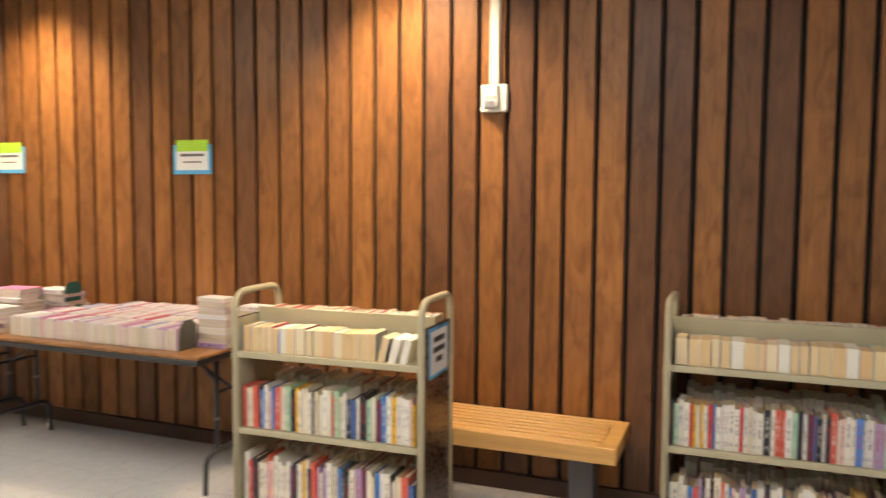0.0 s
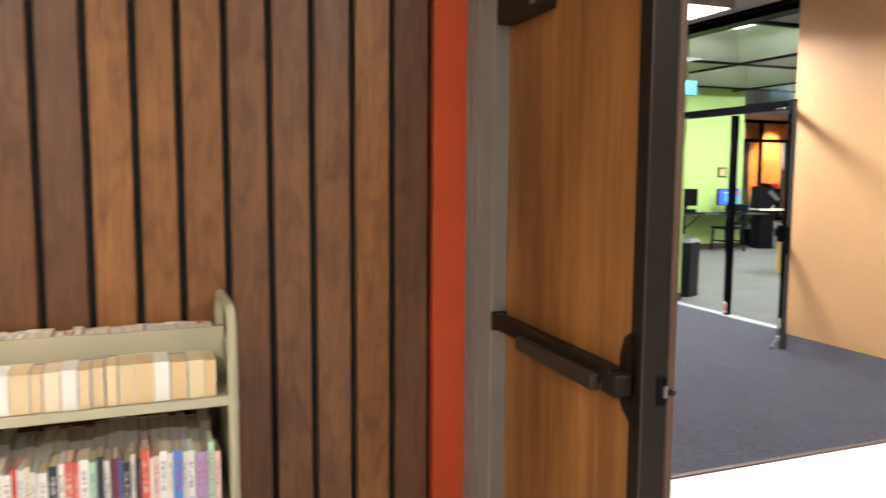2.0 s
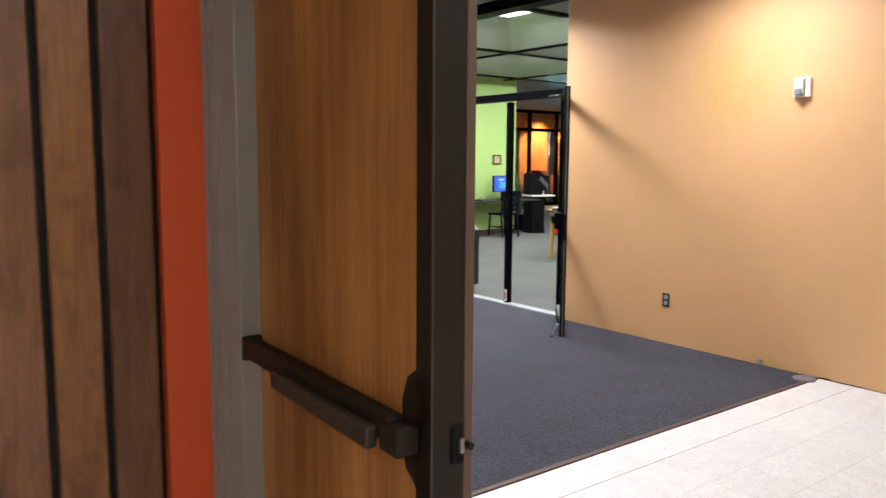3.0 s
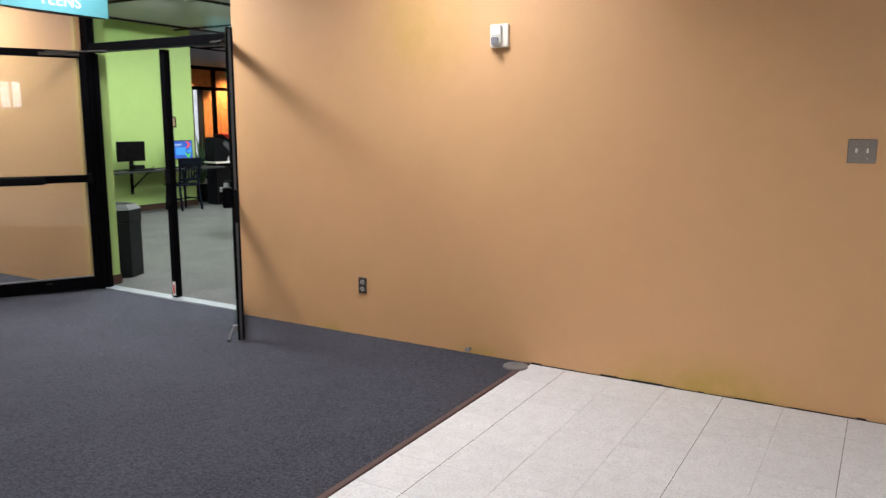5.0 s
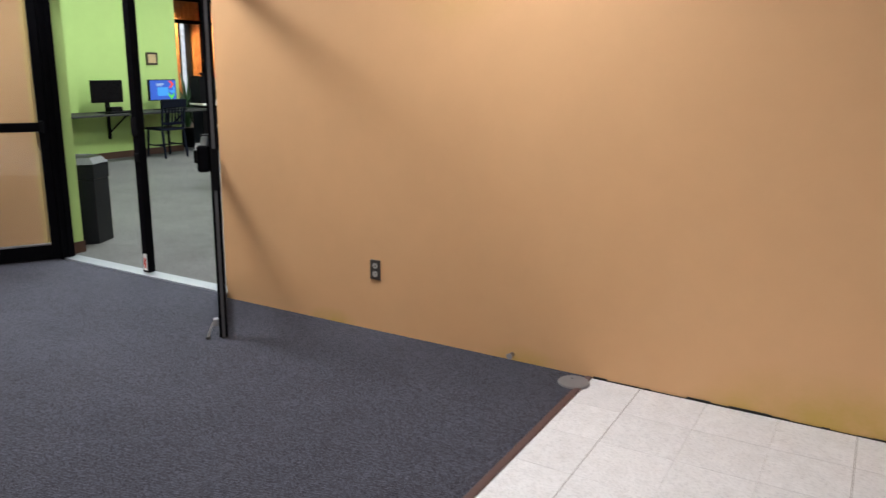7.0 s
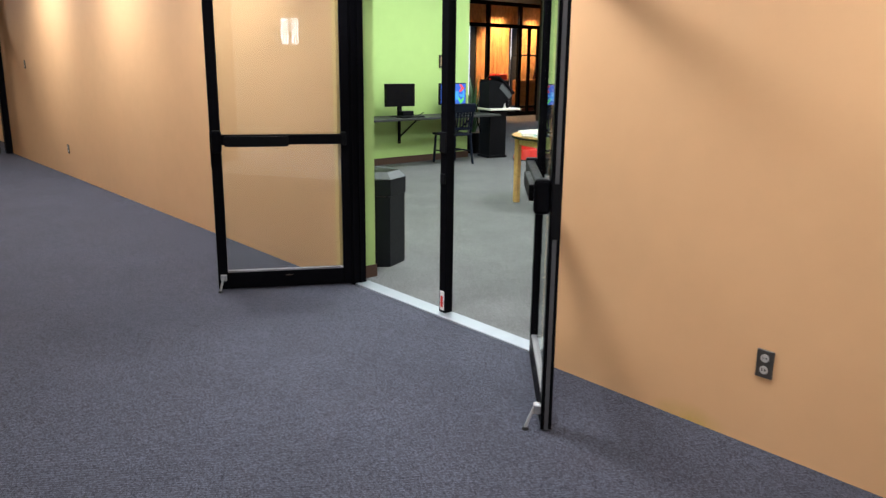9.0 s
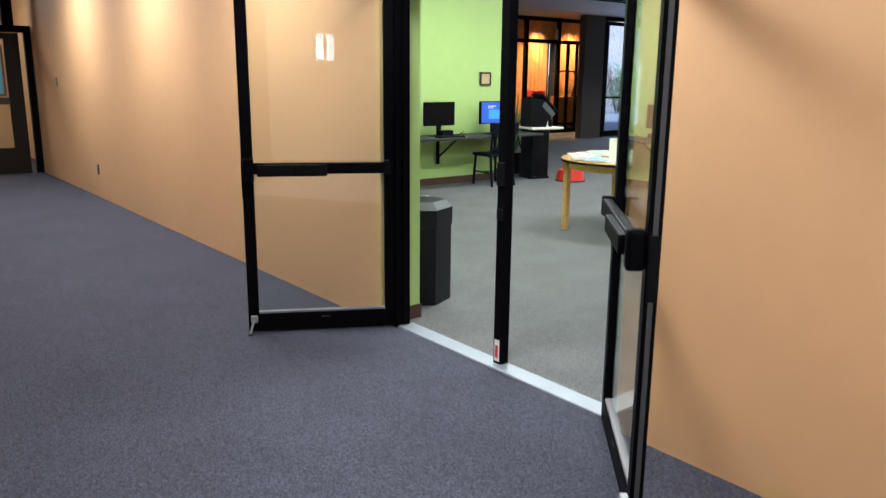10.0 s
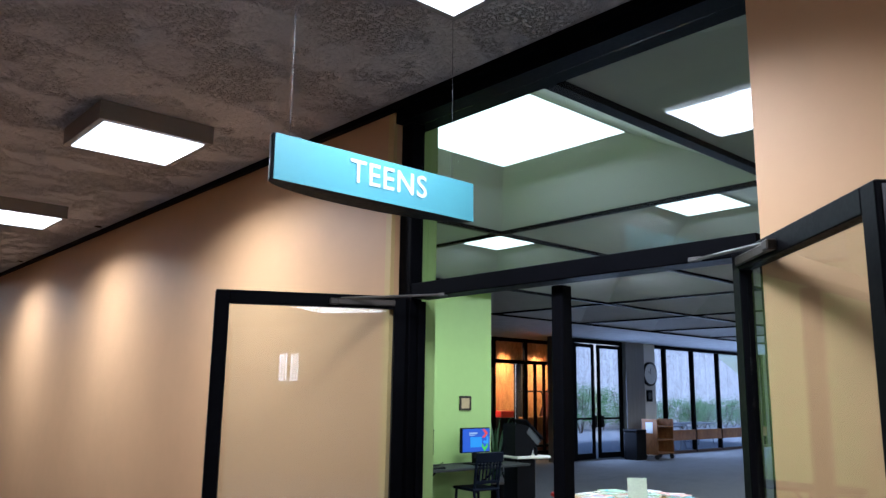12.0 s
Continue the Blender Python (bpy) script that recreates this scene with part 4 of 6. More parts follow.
# ---- hanging sign ----
def hanging_sign():
    t = thing("hanging_sign", "teal hanging sign with white capitals on two wires", "sign", pose(5.115, 7.26, 2.318))
    bow = [(0.41, 0)] + [(0.41 * math.cos(a), 0.012 + 0.11 * math.sin(a)) for a in [math.pi * i / 16 for i in range(17)]] + [(-0.41, 0)]
    body = bmesh.new()
    prism(body, bow, -0.0705, 0.0705)
    part("body", body, PLASTIC_BLACK, t, "black bowed back")
    part("face", boxed(-0.405, -0.004, -0.0708, 0.412, -0.0005, 0.0708), SIGN_TEAL, t)
    lettering("lettering", "TEENS", 0.108, SIGN_WHITE, t, pose(0.026, -0.0052, 0.008, 90), "white capital letters")
    for dx in (-0.338, 0.335):
        part("wire", tube(bmesh.new(), [(dx, 0.03, 0.07), (dx - 0.004, 0.03, 0.737)], 0.0009, 6), GREY_STEEL, t)


hanging_sign()


# ---- books ----
def book_mesh(cover, pages, name, c=0.07, fore=0.96):
    bm = bmesh.new()
    box(bm, 0, 0, 0, c, 1, 1)
    box(bm, 1 - c, 0, 0, 1, 1, 1)
    box(bm, c, 0, 0, 1 - c, 0.05, 1)
    n = len(bm.faces)
    box(bm, c * 0.8, 0.05, 1 - fore, 1 - c * 0.8, fore, fore)
    bm.faces.ensure_lookup_table()
    for f in bm.faces[n:]:
        f.material_index = 1
    return meshed(name, bm, [cover, pages])


BOOK = book_mesh(SPINES, PAGES, "book")
THIN = book_mesh(SPINES, PAGES, "thin_book", 0.035, 0.99)
SOFT = book_mesh(PAPERBACK, PAGES_PALE, "paperback", 0.04, 0.985)
rng = random.Random(11)
JOINED = None


def put_book(me, m, size, label, group):
    if JOINED is not None:
        n = len(JOINED.faces)
        tmp = bmesh.new()
        tmp.from_mesh(me)
        turned(tmp, m @ Matrix.Diagonal((*size, 1)))
        flat = bpy.data.meshes.new("row")
        tmp.to_mesh(flat)
        tmp.free()
        JOINED.from_mesh(flat)
        bpy.data.meshes.remove(flat)
        return None
    ob = new("book", me)
    ob.matrix_basis = m @ Matrix.Diagonal((*size, 1))
    return tagged(ob, label, "book", group)


def shelf_row(m, x0, x1, y, z, out, heights, thick, depth, label, group, lean_end=False):
    """Upright books side by side; out: the spine or the page edge faces -y."""
    x = x0
    while x < x1 - thick[1]:
        w = rng.uniform(*thick)
        h = rng.uniform(*heights)
        d = depth * rng.uniform(0.86, 1.0)
        j = rng.uniform(0, 0.012)
        lean = rng.uniform(-1.2, 1.2) if rng.random() < 0.2 else 0
        if lean_end and x > x1 - 0.22:
            lean = -14
        if lean < -5:
            x += 0.004
        base = m @ pose(x, y + j, z, 0, -lean if lean > -5 else 14, 0)
        if out == "spine":
            put_book(BOOK, base, (w, d, h), label, group)
        else:
            put_book(THIN, base @ pose(w, d, 0, 0, 0, 180), (w, d, h), label, group)
        x += w + 0.0012 + (0.012 if lean < -5 else 0)


# ---- book carts ----
def book_cart(m, label, sign):
    W, D = 0.90, 0.37
    hw, hd = W / 2, D / 2
    t = thing("book_cart", label, "book cart", m, "metal book carts")
    for s in (-1, 1):
        x = s * hw
        hoop = [(x, -hd, 0.10), (x, -hd, 0.995)] + arc((x, -hd + 0.075, 0.995), 0.075, 180, 90, 6, "yz") + arc((x, hd - 0.075, 0.995), 0.075, 90, 0, 6, "yz") + [(x, hd, 0.10)]
        f = part("end_frame", tube(bmesh.new(), hoop, 0.0155, 10), CREAM_STEEL, t, smooth=True)
        for sy in (-1, 1):
            part("collar", disc(bmesh.new(), x, sy * hd, 0.76, 0.79, 0.018, n=10), CREAM_STEEL, f)
        pn = part("end_panel", boxed(x - 0.002 + s * 0.003, -hd + 0.012, 0.10, x + 0.002 + s * 0.003, hd - 0.012, 0.955), BROWN_PANEL, t, "dark brown end panel")
        part("lining", boxed(x - 0.0015 - s * 0.003, -hd + 0.012, 0.10, x + 0.0015 - s * 0.003, hd - 0.012, 0.95), CREAM_STEEL, pn)
        if s == 1 and sign:
            card = part("notice", boxed(x + 0.006, -0.11, 0.725, x + 0.008, 0.13, 0.945), BLUE_CARD, pn, "taped paper notice")
            part("sheet", boxed(x + 0.0083, -0.095, 0.74, x + 0.0095, 0.118, 0.93), PAPER, card)
            for k, (z, w) in enumerate(((0.89, 0.07), (0.845, 0.075), (0.80, 0.04))):
                part("text_bar", boxed(x + 0.0098, 0.012 - w, z - 0.012, x + 0.0104, 0.012 + w, z + 0.012), INK, card)
    for z in (0.80, 0.45, 0.10):
        sh = bmesh.new()
        box(sh, -hw + 0.006, -hd + 0.006, z - 0.004, hw - 0.006, hd - 0.006, z)
        box(sh, -hw + 0.006, -hd - 0.004, z - 0.026, hw - 0.006, -hd + 0.006, z + 0.004, bevel=0.003)
        box(sh, -hw + 0.006, hd - 0.006, z - 0.026, hw - 0.006, hd + 0.004, z + 0.004, bevel=0.003)
        part("shelf", sh, CREAM_STEEL, t)
    part("divider", boxed(-hw + 0.006, -0.006, 0.80, hw - 0.006, 0.006, 0.983, bevel=0.002), CREAM_STEEL, t)
    for sx in (-1, 1):
        for sy in (-1, 1):
            cx, cy = sx * (hw - 0.03), sy * (hd - 0.02)
            c = part("caster", boxed(cx - 0.016, cy - 0.02, 0.055, cx + 0.016, cy + 0.02, 0.10), STEEL, t)
            part("wheel", turned(disc(bmesh.new(), 0, 0, -0.012, 0.012, 0.0375, n=20), pose(cx, cy, 0.0375, 0, 90, 0)), RUBBER, c)
    return t


def fill_cart(m, lean):
    hw, hd = 0.45, 0.185
    g = "books on the carts"
    shelf_row(m, -hw + 0.03, hw - 0.02, -hd + 0.012, 0.801, "pages", (0.112, 0.121), (0.03, 0.052), 0.14, "worn paperback shelved with its pages facing out", g, lean)
    shelf_row(m, -hw + 0.02, hw - 0.02, -hd + 0.02, 0.451, "spine", (0.172, 0.205), (0.009, 0.027), 0.145, "upright book with a printed spine on the middle cart shelf", g)
    shelf_row(m, -hw + 0.02, hw - 0.02, -hd + 0.02, 0.101, "spine", (0.175, 0.23), (0.010, 0.03), 0.15, "upright book with a printed spine on the low cart shelf", g)
    global JOINED
    JOINED = bmesh.new()
    back = m @ pose(0, 0, 0, 0, 0, 180)
    shelf_row(back, -hw + 0.03, hw - 0.02, -hd + 0.012, 0.801, "spine", (0.168, 0.18), (0.022, 0.04), 0.14, "upright book on the far side of the cart", g)
    shelf_row(back, -hw + 0.05, hw - 0.05, -hd + 0.012, 0.451, "spine", (0.195, 0.222), (0.018, 0.04), 0.15, "upright book on the far side of the cart", g)
    shelf_row(back, -hw + 0.05, hw - 0.05, -hd + 0.012, 0.101, "spine", (0.20, 0.235), (0.018, 0.04), 0.15, "upright book on the far side of the cart", g)
    tagged(part("book_row", JOINED, [SPINES_JOINED, PAGES]), "rows of upright books on the far side of the cart", "books", kind="stuff")
    JOINED = None


CART_A = pose(-1.694, 3.045, 0, 0, 0, 2.5)
CART_B = pose(0.154, 3.522, 0, 0, 0, 0.6)
book_cart(CART_A, "cream steel book cart with a taped notice on its end", True)
book_cart(CART_B, "cream steel book cart full of used books before the slats", False)
fill_cart(CART_A, True)
fill_cart(CART_B, False)


# ---- bench ----
def bench():
    t = thing("slatted_bench", "honey-coloured slatted oak bench on dark steel posts", "bench", pose(-1.10, 3.478, 0))
    hw, d0, d1, top = 0.61, -0.215, 0.215, 0.43
    part("front_rail", boxed(-hw, d0, top - 0.075, hw, d0 + 0.032, top, bevel=0.003), BENCH_WOOD, t)
    part("back_rail", boxed(-hw, d1 - 0.032, top - 0.075, hw, d1, top, bevel=0.003), BENCH_WOOD, t)
    for s in (-1, 1):
        part("end_rail", boxed(min(s * hw, s * (hw - 0.075)), d0 + 0.034, top - 0.073, max(s * hw, s * (hw - 0.075)), d1 - 0.034, top - 0.001, bevel=0.003), BENCH_WOOD, t)
    n = 7
    pitch = (d1 - d0 - 0.068) / n
    for k in range(n):
        y = d0 + 0.034 + k * pitch
        part("slat", boxed(-hw + 0.077, y + 0.013, top - 0.045, hw - 0.077, y + pitch - 0.010, top - 0.002, bevel=0.003), BENCH_WOOD, t)
    part("bearer", boxed(-hw + 0.1, -0.05, top - 0.085, hw - 0.1, 0.05, top - 0.047), GREY_STEEL, t)
    for x in (-0.42, 0.43):
        leg = part("leg", boxed(x - 0.06, -0.06, 0.012, x + 0.06, 0.06, top - 0.085, bevel=0.006), GREY_STEEL, t, "dark grey square steel post")
        part("foot_plate", boxed(x - 0.09, -0.14, 0, x + 0.09, 0.14, 0.012, bevel=0.003), GREY_STEEL, leg)


bench()


# ---- folding table with paperbacks ----
TX0, TX1, TY0, TY1, TOP = -4.21, -2.385, 2.885, 3.645, 0.74


def folding_table(x0, x1, label):
    t = thing("folding_table", label, "table", None, "folding tables")
    part("tabletop", boxed(x0, TY0, TOP - 0.018, x1, TY1, TOP, bevel=0.006, seg=2), LAMINATE, t)
    part("edge_band", boxed(x0 + 0.004, TY0 - 0.003, TOP - 0.045, x1 - 0.004, TY1 + 0.003, TOP - 0.019, bevel=0.004), GREY_STEEL, t, "dark metal apron")
    ya, yb, mid = TY0 + 0.26, TY1 - 0.20, (TY0 + TY1) / 2
    for x, s in ((x1 - 0.10, -1), (x0 + 0.12, 1)):
        for y in (ya, yb):
            part("leg", tube(bmesh.new(), [(x, y, TOP - 0.045), (x, y, 0.20)], 0.0125, 10), GREY_STEEL, t, smooth=True)
            part("leg_collar", disc(bmesh.new(), x, y, 0.36, 0.375, 0.016, n=10), STEEL, t)
        # the foot is one bent tube: down at both ends, level between the legs
        foot = [(x, ya - 0.095, 0.0), (x, ya - 0.09, 0.10)] + arc((x, ya - 0.02, 0.13), 0.07, 180, 90, 5, "yz") + arc((x, yb + 0.02, 0.13), 0.07, 90, 0, 5, "yz") + [(x, yb + 0.09, 0.10), (x, yb + 0.095, 0.0)]
        part("foot", tube(bmesh.new(), foot, 0.014, 10), GREY_STEEL, t, smooth=True)
        part("brace", tube(bmesh.new(), [(x, mid, 0.50), (x + s * 0.36, mid, TOP - 0.05)], 0.009), GREY_STEEL, t)
        part("brace_bar", tube(bmesh.new(), [(x, ya, 0.50), (x, yb, 0.50)], 0.009), GREY_STEEL, t)
        part("gusset", tube(bmesh.new(), [(x, ya, 0.56), (x + s * 0.14, ya, TOP - 0.05)], 0.01), GREY_STEEL, t)


folding_table(TX0, TX1, "long folding table with a brown laminate top")
folding_table(-6.06, TX0 - 0.02, "second folding table end to end with the first")
gt = "paperbacks on the table"
for r, (ya, xa, xb) in enumerate(((2.955, -3.70, -2.60), (3.14, -3.68, -2.60), (3.325, -3.60, -2.66), (3.48, -3.5, -2.7))):
    JOINED = bmesh.new() if r > 1 else None
    x = xa
    while x < xb:
        w = rng.uniform(0.018, 0.034)
        h = rng.uniform(0.165, 0.178)
        d = rng.uniform(0.102, 0.112)
        put_book(SOFT, pose(x, ya + rng.uniform(0, 0.006), TOP + d + 0.0005, -90 , 0, 0) , (w, d, h), "paperback standing on its page edge with the spine up", gt)
        x += w + 0.001
    if JOINED is not None:
        tagged(part("paperback_row", JOINED, [PAPERBACK_JOINED, PAGES]), "row of paperbacks standing spine up on the table", "books", kind="stuff")
        JOINED = None


def book_stack(x, y, n, label, jitter=0.012, size=(0.105, 0.17), me=SOFT, rz=0, flip=True):
    z = TOP + 0.001
    for k in range(n):
        h = rng.uniform(0.018, 0.03)
        m = pose(x + rng.uniform(-jitter, jitter), y + rng.uniform(-jitter, jitter), z, 0, 0, rz + rng.uniform(-4, 4))
        # lying flat: the thickness points up
        if flip and rng.random() < 0.85:
            m = m @ pose(size[1], size[0], 0, 0, 0, 180)
        put_book(me, m @ pose(0, 0, h, 0, 90, 0), (h, size[0], size[1]), label, gt)
        z += h + 0.0005


book_stack(-2.56, 3.10, 11, "paperback lying in a tall stack on the table", 0.004)
book_stack(-2.55, 3.42, 7, "paperback lying in a low stack at the back of the table", 0.015)
book_stack(-4.0, 2.96, 5, "book lying in an untidy pile on the table", 0.02, (0.15, 0.22), SOFT)
book_stack(-4.1, 3.17, 8, "book lying in an untidy pile on the table", 0.025, (0.15, 0.22), SOFT)
book_stack(-4.36, 3.05, 7, "book lying in an untidy pile on the table", 0.02, (0.15, 0.22), SOFT)
book_stack(-3.95, 3.36, 8, "book lying in an untidy pile on the table", 0.02, (0.15, 0.22), SOFT)


def bookend(x, y, h, material, label, rz=0):
    t = thing("bookend", label, "bookend", pose(x, y, TOP, 0, 0, rz), "bookends")
    up = bmesh.new()
    prism(up, [(-0.06, 0), (0.06, 0), (0.06, h - 0.03), (0.03, h), (-0.03, h), (-0.06, h - 0.03)], -0.001, 0.001)
    part("upright", turned(up, pose(0, 0, 0.001, 90, 0, 90)), material, t)
    part("base", boxed(-0.10, -0.05, 0, 0, 0.05, 0.0015), material, t)


bookend(-2.560, 3.03, 0.145, BOOKEND, "olive grey steel bookend at the end of the paperbacks")
bookend(-3.74, 3.42, 0.24, plain("green_steel", (0.03, 0.14, 0.11), 0.45), "dark green steel bookend between the books")



# ---- reading room: computer desk ----
DESK_Z = 0.715


def computer_desk():
    t = thing("wall_desk", "long dark wall-mounted desk on steel brackets", "desk")
    part("desktop", boxed(7.6, 12.42, DESK_Z - 0.03, 11.62, 13.034, DESK_Z, bevel=0.004), DESK_TOP, t)
    for x in (8.3, 10.1, 11.2):
        b = bmesh.new()
        box(b, x - 0.02, 13.01, 0.30, x + 0.02, 13.034, DESK_Z - 0.03)
        box(b, x - 0.02, 12.55, DESK_Z - 0.05, x + 0.02, 13.01, DESK_Z - 0.031)
        tube(b, [(x, 13.01, 0.40), (x, 12.62, DESK_Z - 0.05)], 0.012, 6)
        part("bracket", b, PLASTIC_BLACK, t)
    return t


computer_desk()


def monitor(x, y, on, label):
    t = thing("monitor", label, "monitor", pose(x, y, DESK_Z), "computers on the desk")
    part("shell", boxed(-0.26, -0.02, 0.145, 0.26, 0.03, 0.465, bevel=0.006), PLASTIC_BLACK, t)
    scr = part("screen", boxed(-0.248, -0.0225, 0.158, 0.248, -0.0205, 0.453), SCREEN_BLUE if on else SCREEN_OFF, t, "lit blue screen" if on else "dark screen")
    if on:
        part("window", boxed(-0.11, -0.025, 0.215, 0.10, -0.0232, 0.345), SCREEN_CYAN, scr)
        part("text_bar", boxed(-0.13, -0.025, 0.385, 0.02, -0.0232, 0.405), SCREEN_PALE, scr)
        part("text_bar", boxed(-0.13, -0.025, 0.365, -0.02, -0.0232, 0.376), SCREEN_PALE, scr)
        for px, dz, mt, turn in ((0.105, 0.335, SCREEN_RED, 0), (0.13, 0.245, SCREEN_CYAN, 45), (0.10, 0.165, SCREEN_GREEN, 90)):
            ch = bmesh.new()
            prism(ch, [(0, 0), (0.05, 0), (0.11, 0.055), (0.05, 0.11), (0, 0.11), (0.055, 0.055)], 0, 0.002)
            part("chevron", turned(ch, pose(px, -0.0235, dz, 90) @ pose(0.05, 0.05, 0, 0, 0, -turn) @ pose(-0.05, -0.05, 0)), mt, scr)
    st = part("stand", boxed(-0.035, 0.0, 0.01, 0.035, 0.03, 0.2, bevel=0.004), PLASTIC_BLACK, t)
    part("stand_base", boxed(-0.12, -0.10, 0, 0.12, 0.10, 0.014, bevel=0.005), PLASTIC_BLACK, t)
    k = thing("keyboard", "black keyboard lying before the monitor", "keyboard", pose(x + 0.02, y - 0.22, DESK_Z), "computers on the desk")
    part("base", boxed(-0.21, -0.065, 0, 0.21, 0.065, 0.018, bevel=0.004), PLASTIC_BLACK, k)
    keys = bmesh.new()
    for r in range(5):
        for c in range(18):
            box(keys, -0.2 + c * 0.0222, -0.056 + r * 0.0225, 0.018, -0.2 + c * 0.0222 + 0.018, -0.056 + r * 0.0225 + 0.018, 0.024)
    tagged(part("keys", keys, BIN_GREY, k), kind="stuff")
    p = thing("desk_phone_box", "small black box with cables on the desk", "device", pose(x + 0.06, y - 0.05, DESK_Z + 0.014), "computers on the desk")
    part("box", boxed(-0.10, -0.07, 0, 0.10, 0.04, 0.07, bevel=0.008), PLASTIC_BLACK, p)
    part("cable", tube(bmesh.new(), [(0.1, 0, 0.02), (0.2, 0.03, 0.0), (0.32, 0.08, -0.005), (0.42, 0.10, 0.03)], 0.006, 6), PLASTIC_BLACK, p)


monitor(9.93, 12.78, False, "black monitor with a dark screen on the desk")
monitor(10.93, 12.78, True, "black monitor showing a bright blue screen")


def picture(x, z):
    t = thing("wall_plaque", "small dark-framed pale plaque on the green wall", "plaque", pose(x, 13.049, z))
    f = bmesh.new()
    for a in ((-0.105, -0.095, 0.105, -0.07), (-0.105, 0.07, 0.105, 0.095), (-0.105, -0.07, -0.08, 0.07), (0.08, -0.07, 0.105, 0.07)):
        box(f, a[0], -0.02, a[1], a[2], 0, a[3])
    part("frame", f, BRONZE_EDGE, t)
    part("plate", boxed(-0.08, -0.012, -0.07, 0.08, -0.002, 0.07), plain("plaque_gold", (0.5, 0.37, 0.2), 0.4), t)


picture(10.99, 1.495)


def wooden_chair(m):
    t = thing("wooden_chair", "blue-black slat-back wooden chair before the computer desk", "chair", m)
    part("seat", boxed(-0.22, -0.21, 0.42, 0.22, 0.22, 0.455, bevel=0.012, seg=2), CHAIR_BLACK, t)
    for sx in (-1, 1):
        part("leg", tube(bmesh.new(), [(sx * 0.18, 0.18, 0.42), (sx * 0.20, 0.20, 0.0)], 0.019), CHAIR_BLACK, t)
        part("leg", tube(bmesh.new(), [(sx * 0.19, -0.19, 0.42), (sx * 0.20, -0.25, 0.0)], 0.019), CHAIR_BLACK, t)
        part("back_post", tube(bmesh.new(), [(sx * 0.19, -0.19, 0.45), (sx * 0.20, -0.26, 0.88)], 0.018), CHAIR_BLACK, t)
        part("side_stretcher", tube(bmesh.new(), [(sx * 0.195, 0.19, 0.19), (sx * 0.197, -0.22, 0.19)], 0.011), CHAIR_BLACK, t)
    part("stretcher", tube(bmesh.new(), [(-0.195, 0, 0.19), (0.195, 0, 0.19)], 0.011), CHAIR_BLACK, t)
    part("top_rail", turned(boxed(-0.225, -0.013, 0, 0.225, 0.013, 0.13, bevel=0.008), pose(0, -0.255, 0.77, 9)), CHAIR_BLACK, t)
    part("low_rail", turned(boxed(-0.19, -0.01, 0, 0.19, 0.01, 0.04), pose(0, -0.212, 0.51, 9)), CHAIR_BLACK, t)
    for k in range(6):
        x = -0.14 + k * 0.056
        part("back_slat", turned(boxed(x - 0.011, -0.006, 0, x + 0.011, 0.006, 0.25, bevel=0.002), pose(0, -0.216, 0.54, 9)), CHAIR_BLACK, t)


wooden_chair(pose(10.80, 12.62, 0, 0, 0, -5))


def hex_bin():
    t = thing("waste_bin", "charcoal six-sided plastic waste bin with a grey rim", "waste bin", pose(6.44, 8.56, 0, 0, 0, -6))
    def hexa(r):
        r *= 1.09
        return [(r * math.cos(radians(60 * k + 30)), r * math.sin(radians(60 * k + 30))) for k in range(6)]
    part("body", prism(bmesh.new(), hexa(0.205), 0.0, 0.53), BIN_GREY, t)
    part("collar", prism(bmesh.new(), hexa(0.212), 0.533, 0.655), BIN_GREY, t)
    lid = bmesh.new()
    rings = [[lid.verts.new((x, y, z)) for x, y in hexa(r)] for r, z in ((0.212, 0.657), (0.168, 0.705), (0.162, 0.700), (0.155, 0.62))]
    for a, b in zip(rings, rings[1:]):
        for k in range(6):
            lid.faces.new((a[k], a[(k + 1) % 6], b[(k + 1) % 6], b[k]))
    lid.faces.new(rings[-1])
    part("lid", lid, BIN_LID, t, "grey sloping rim")
    part("opening", prism(bmesh.new(), hexa(0.160), 0.64, 0.699), PLASTIC_BLACK, t)


hex_bin()


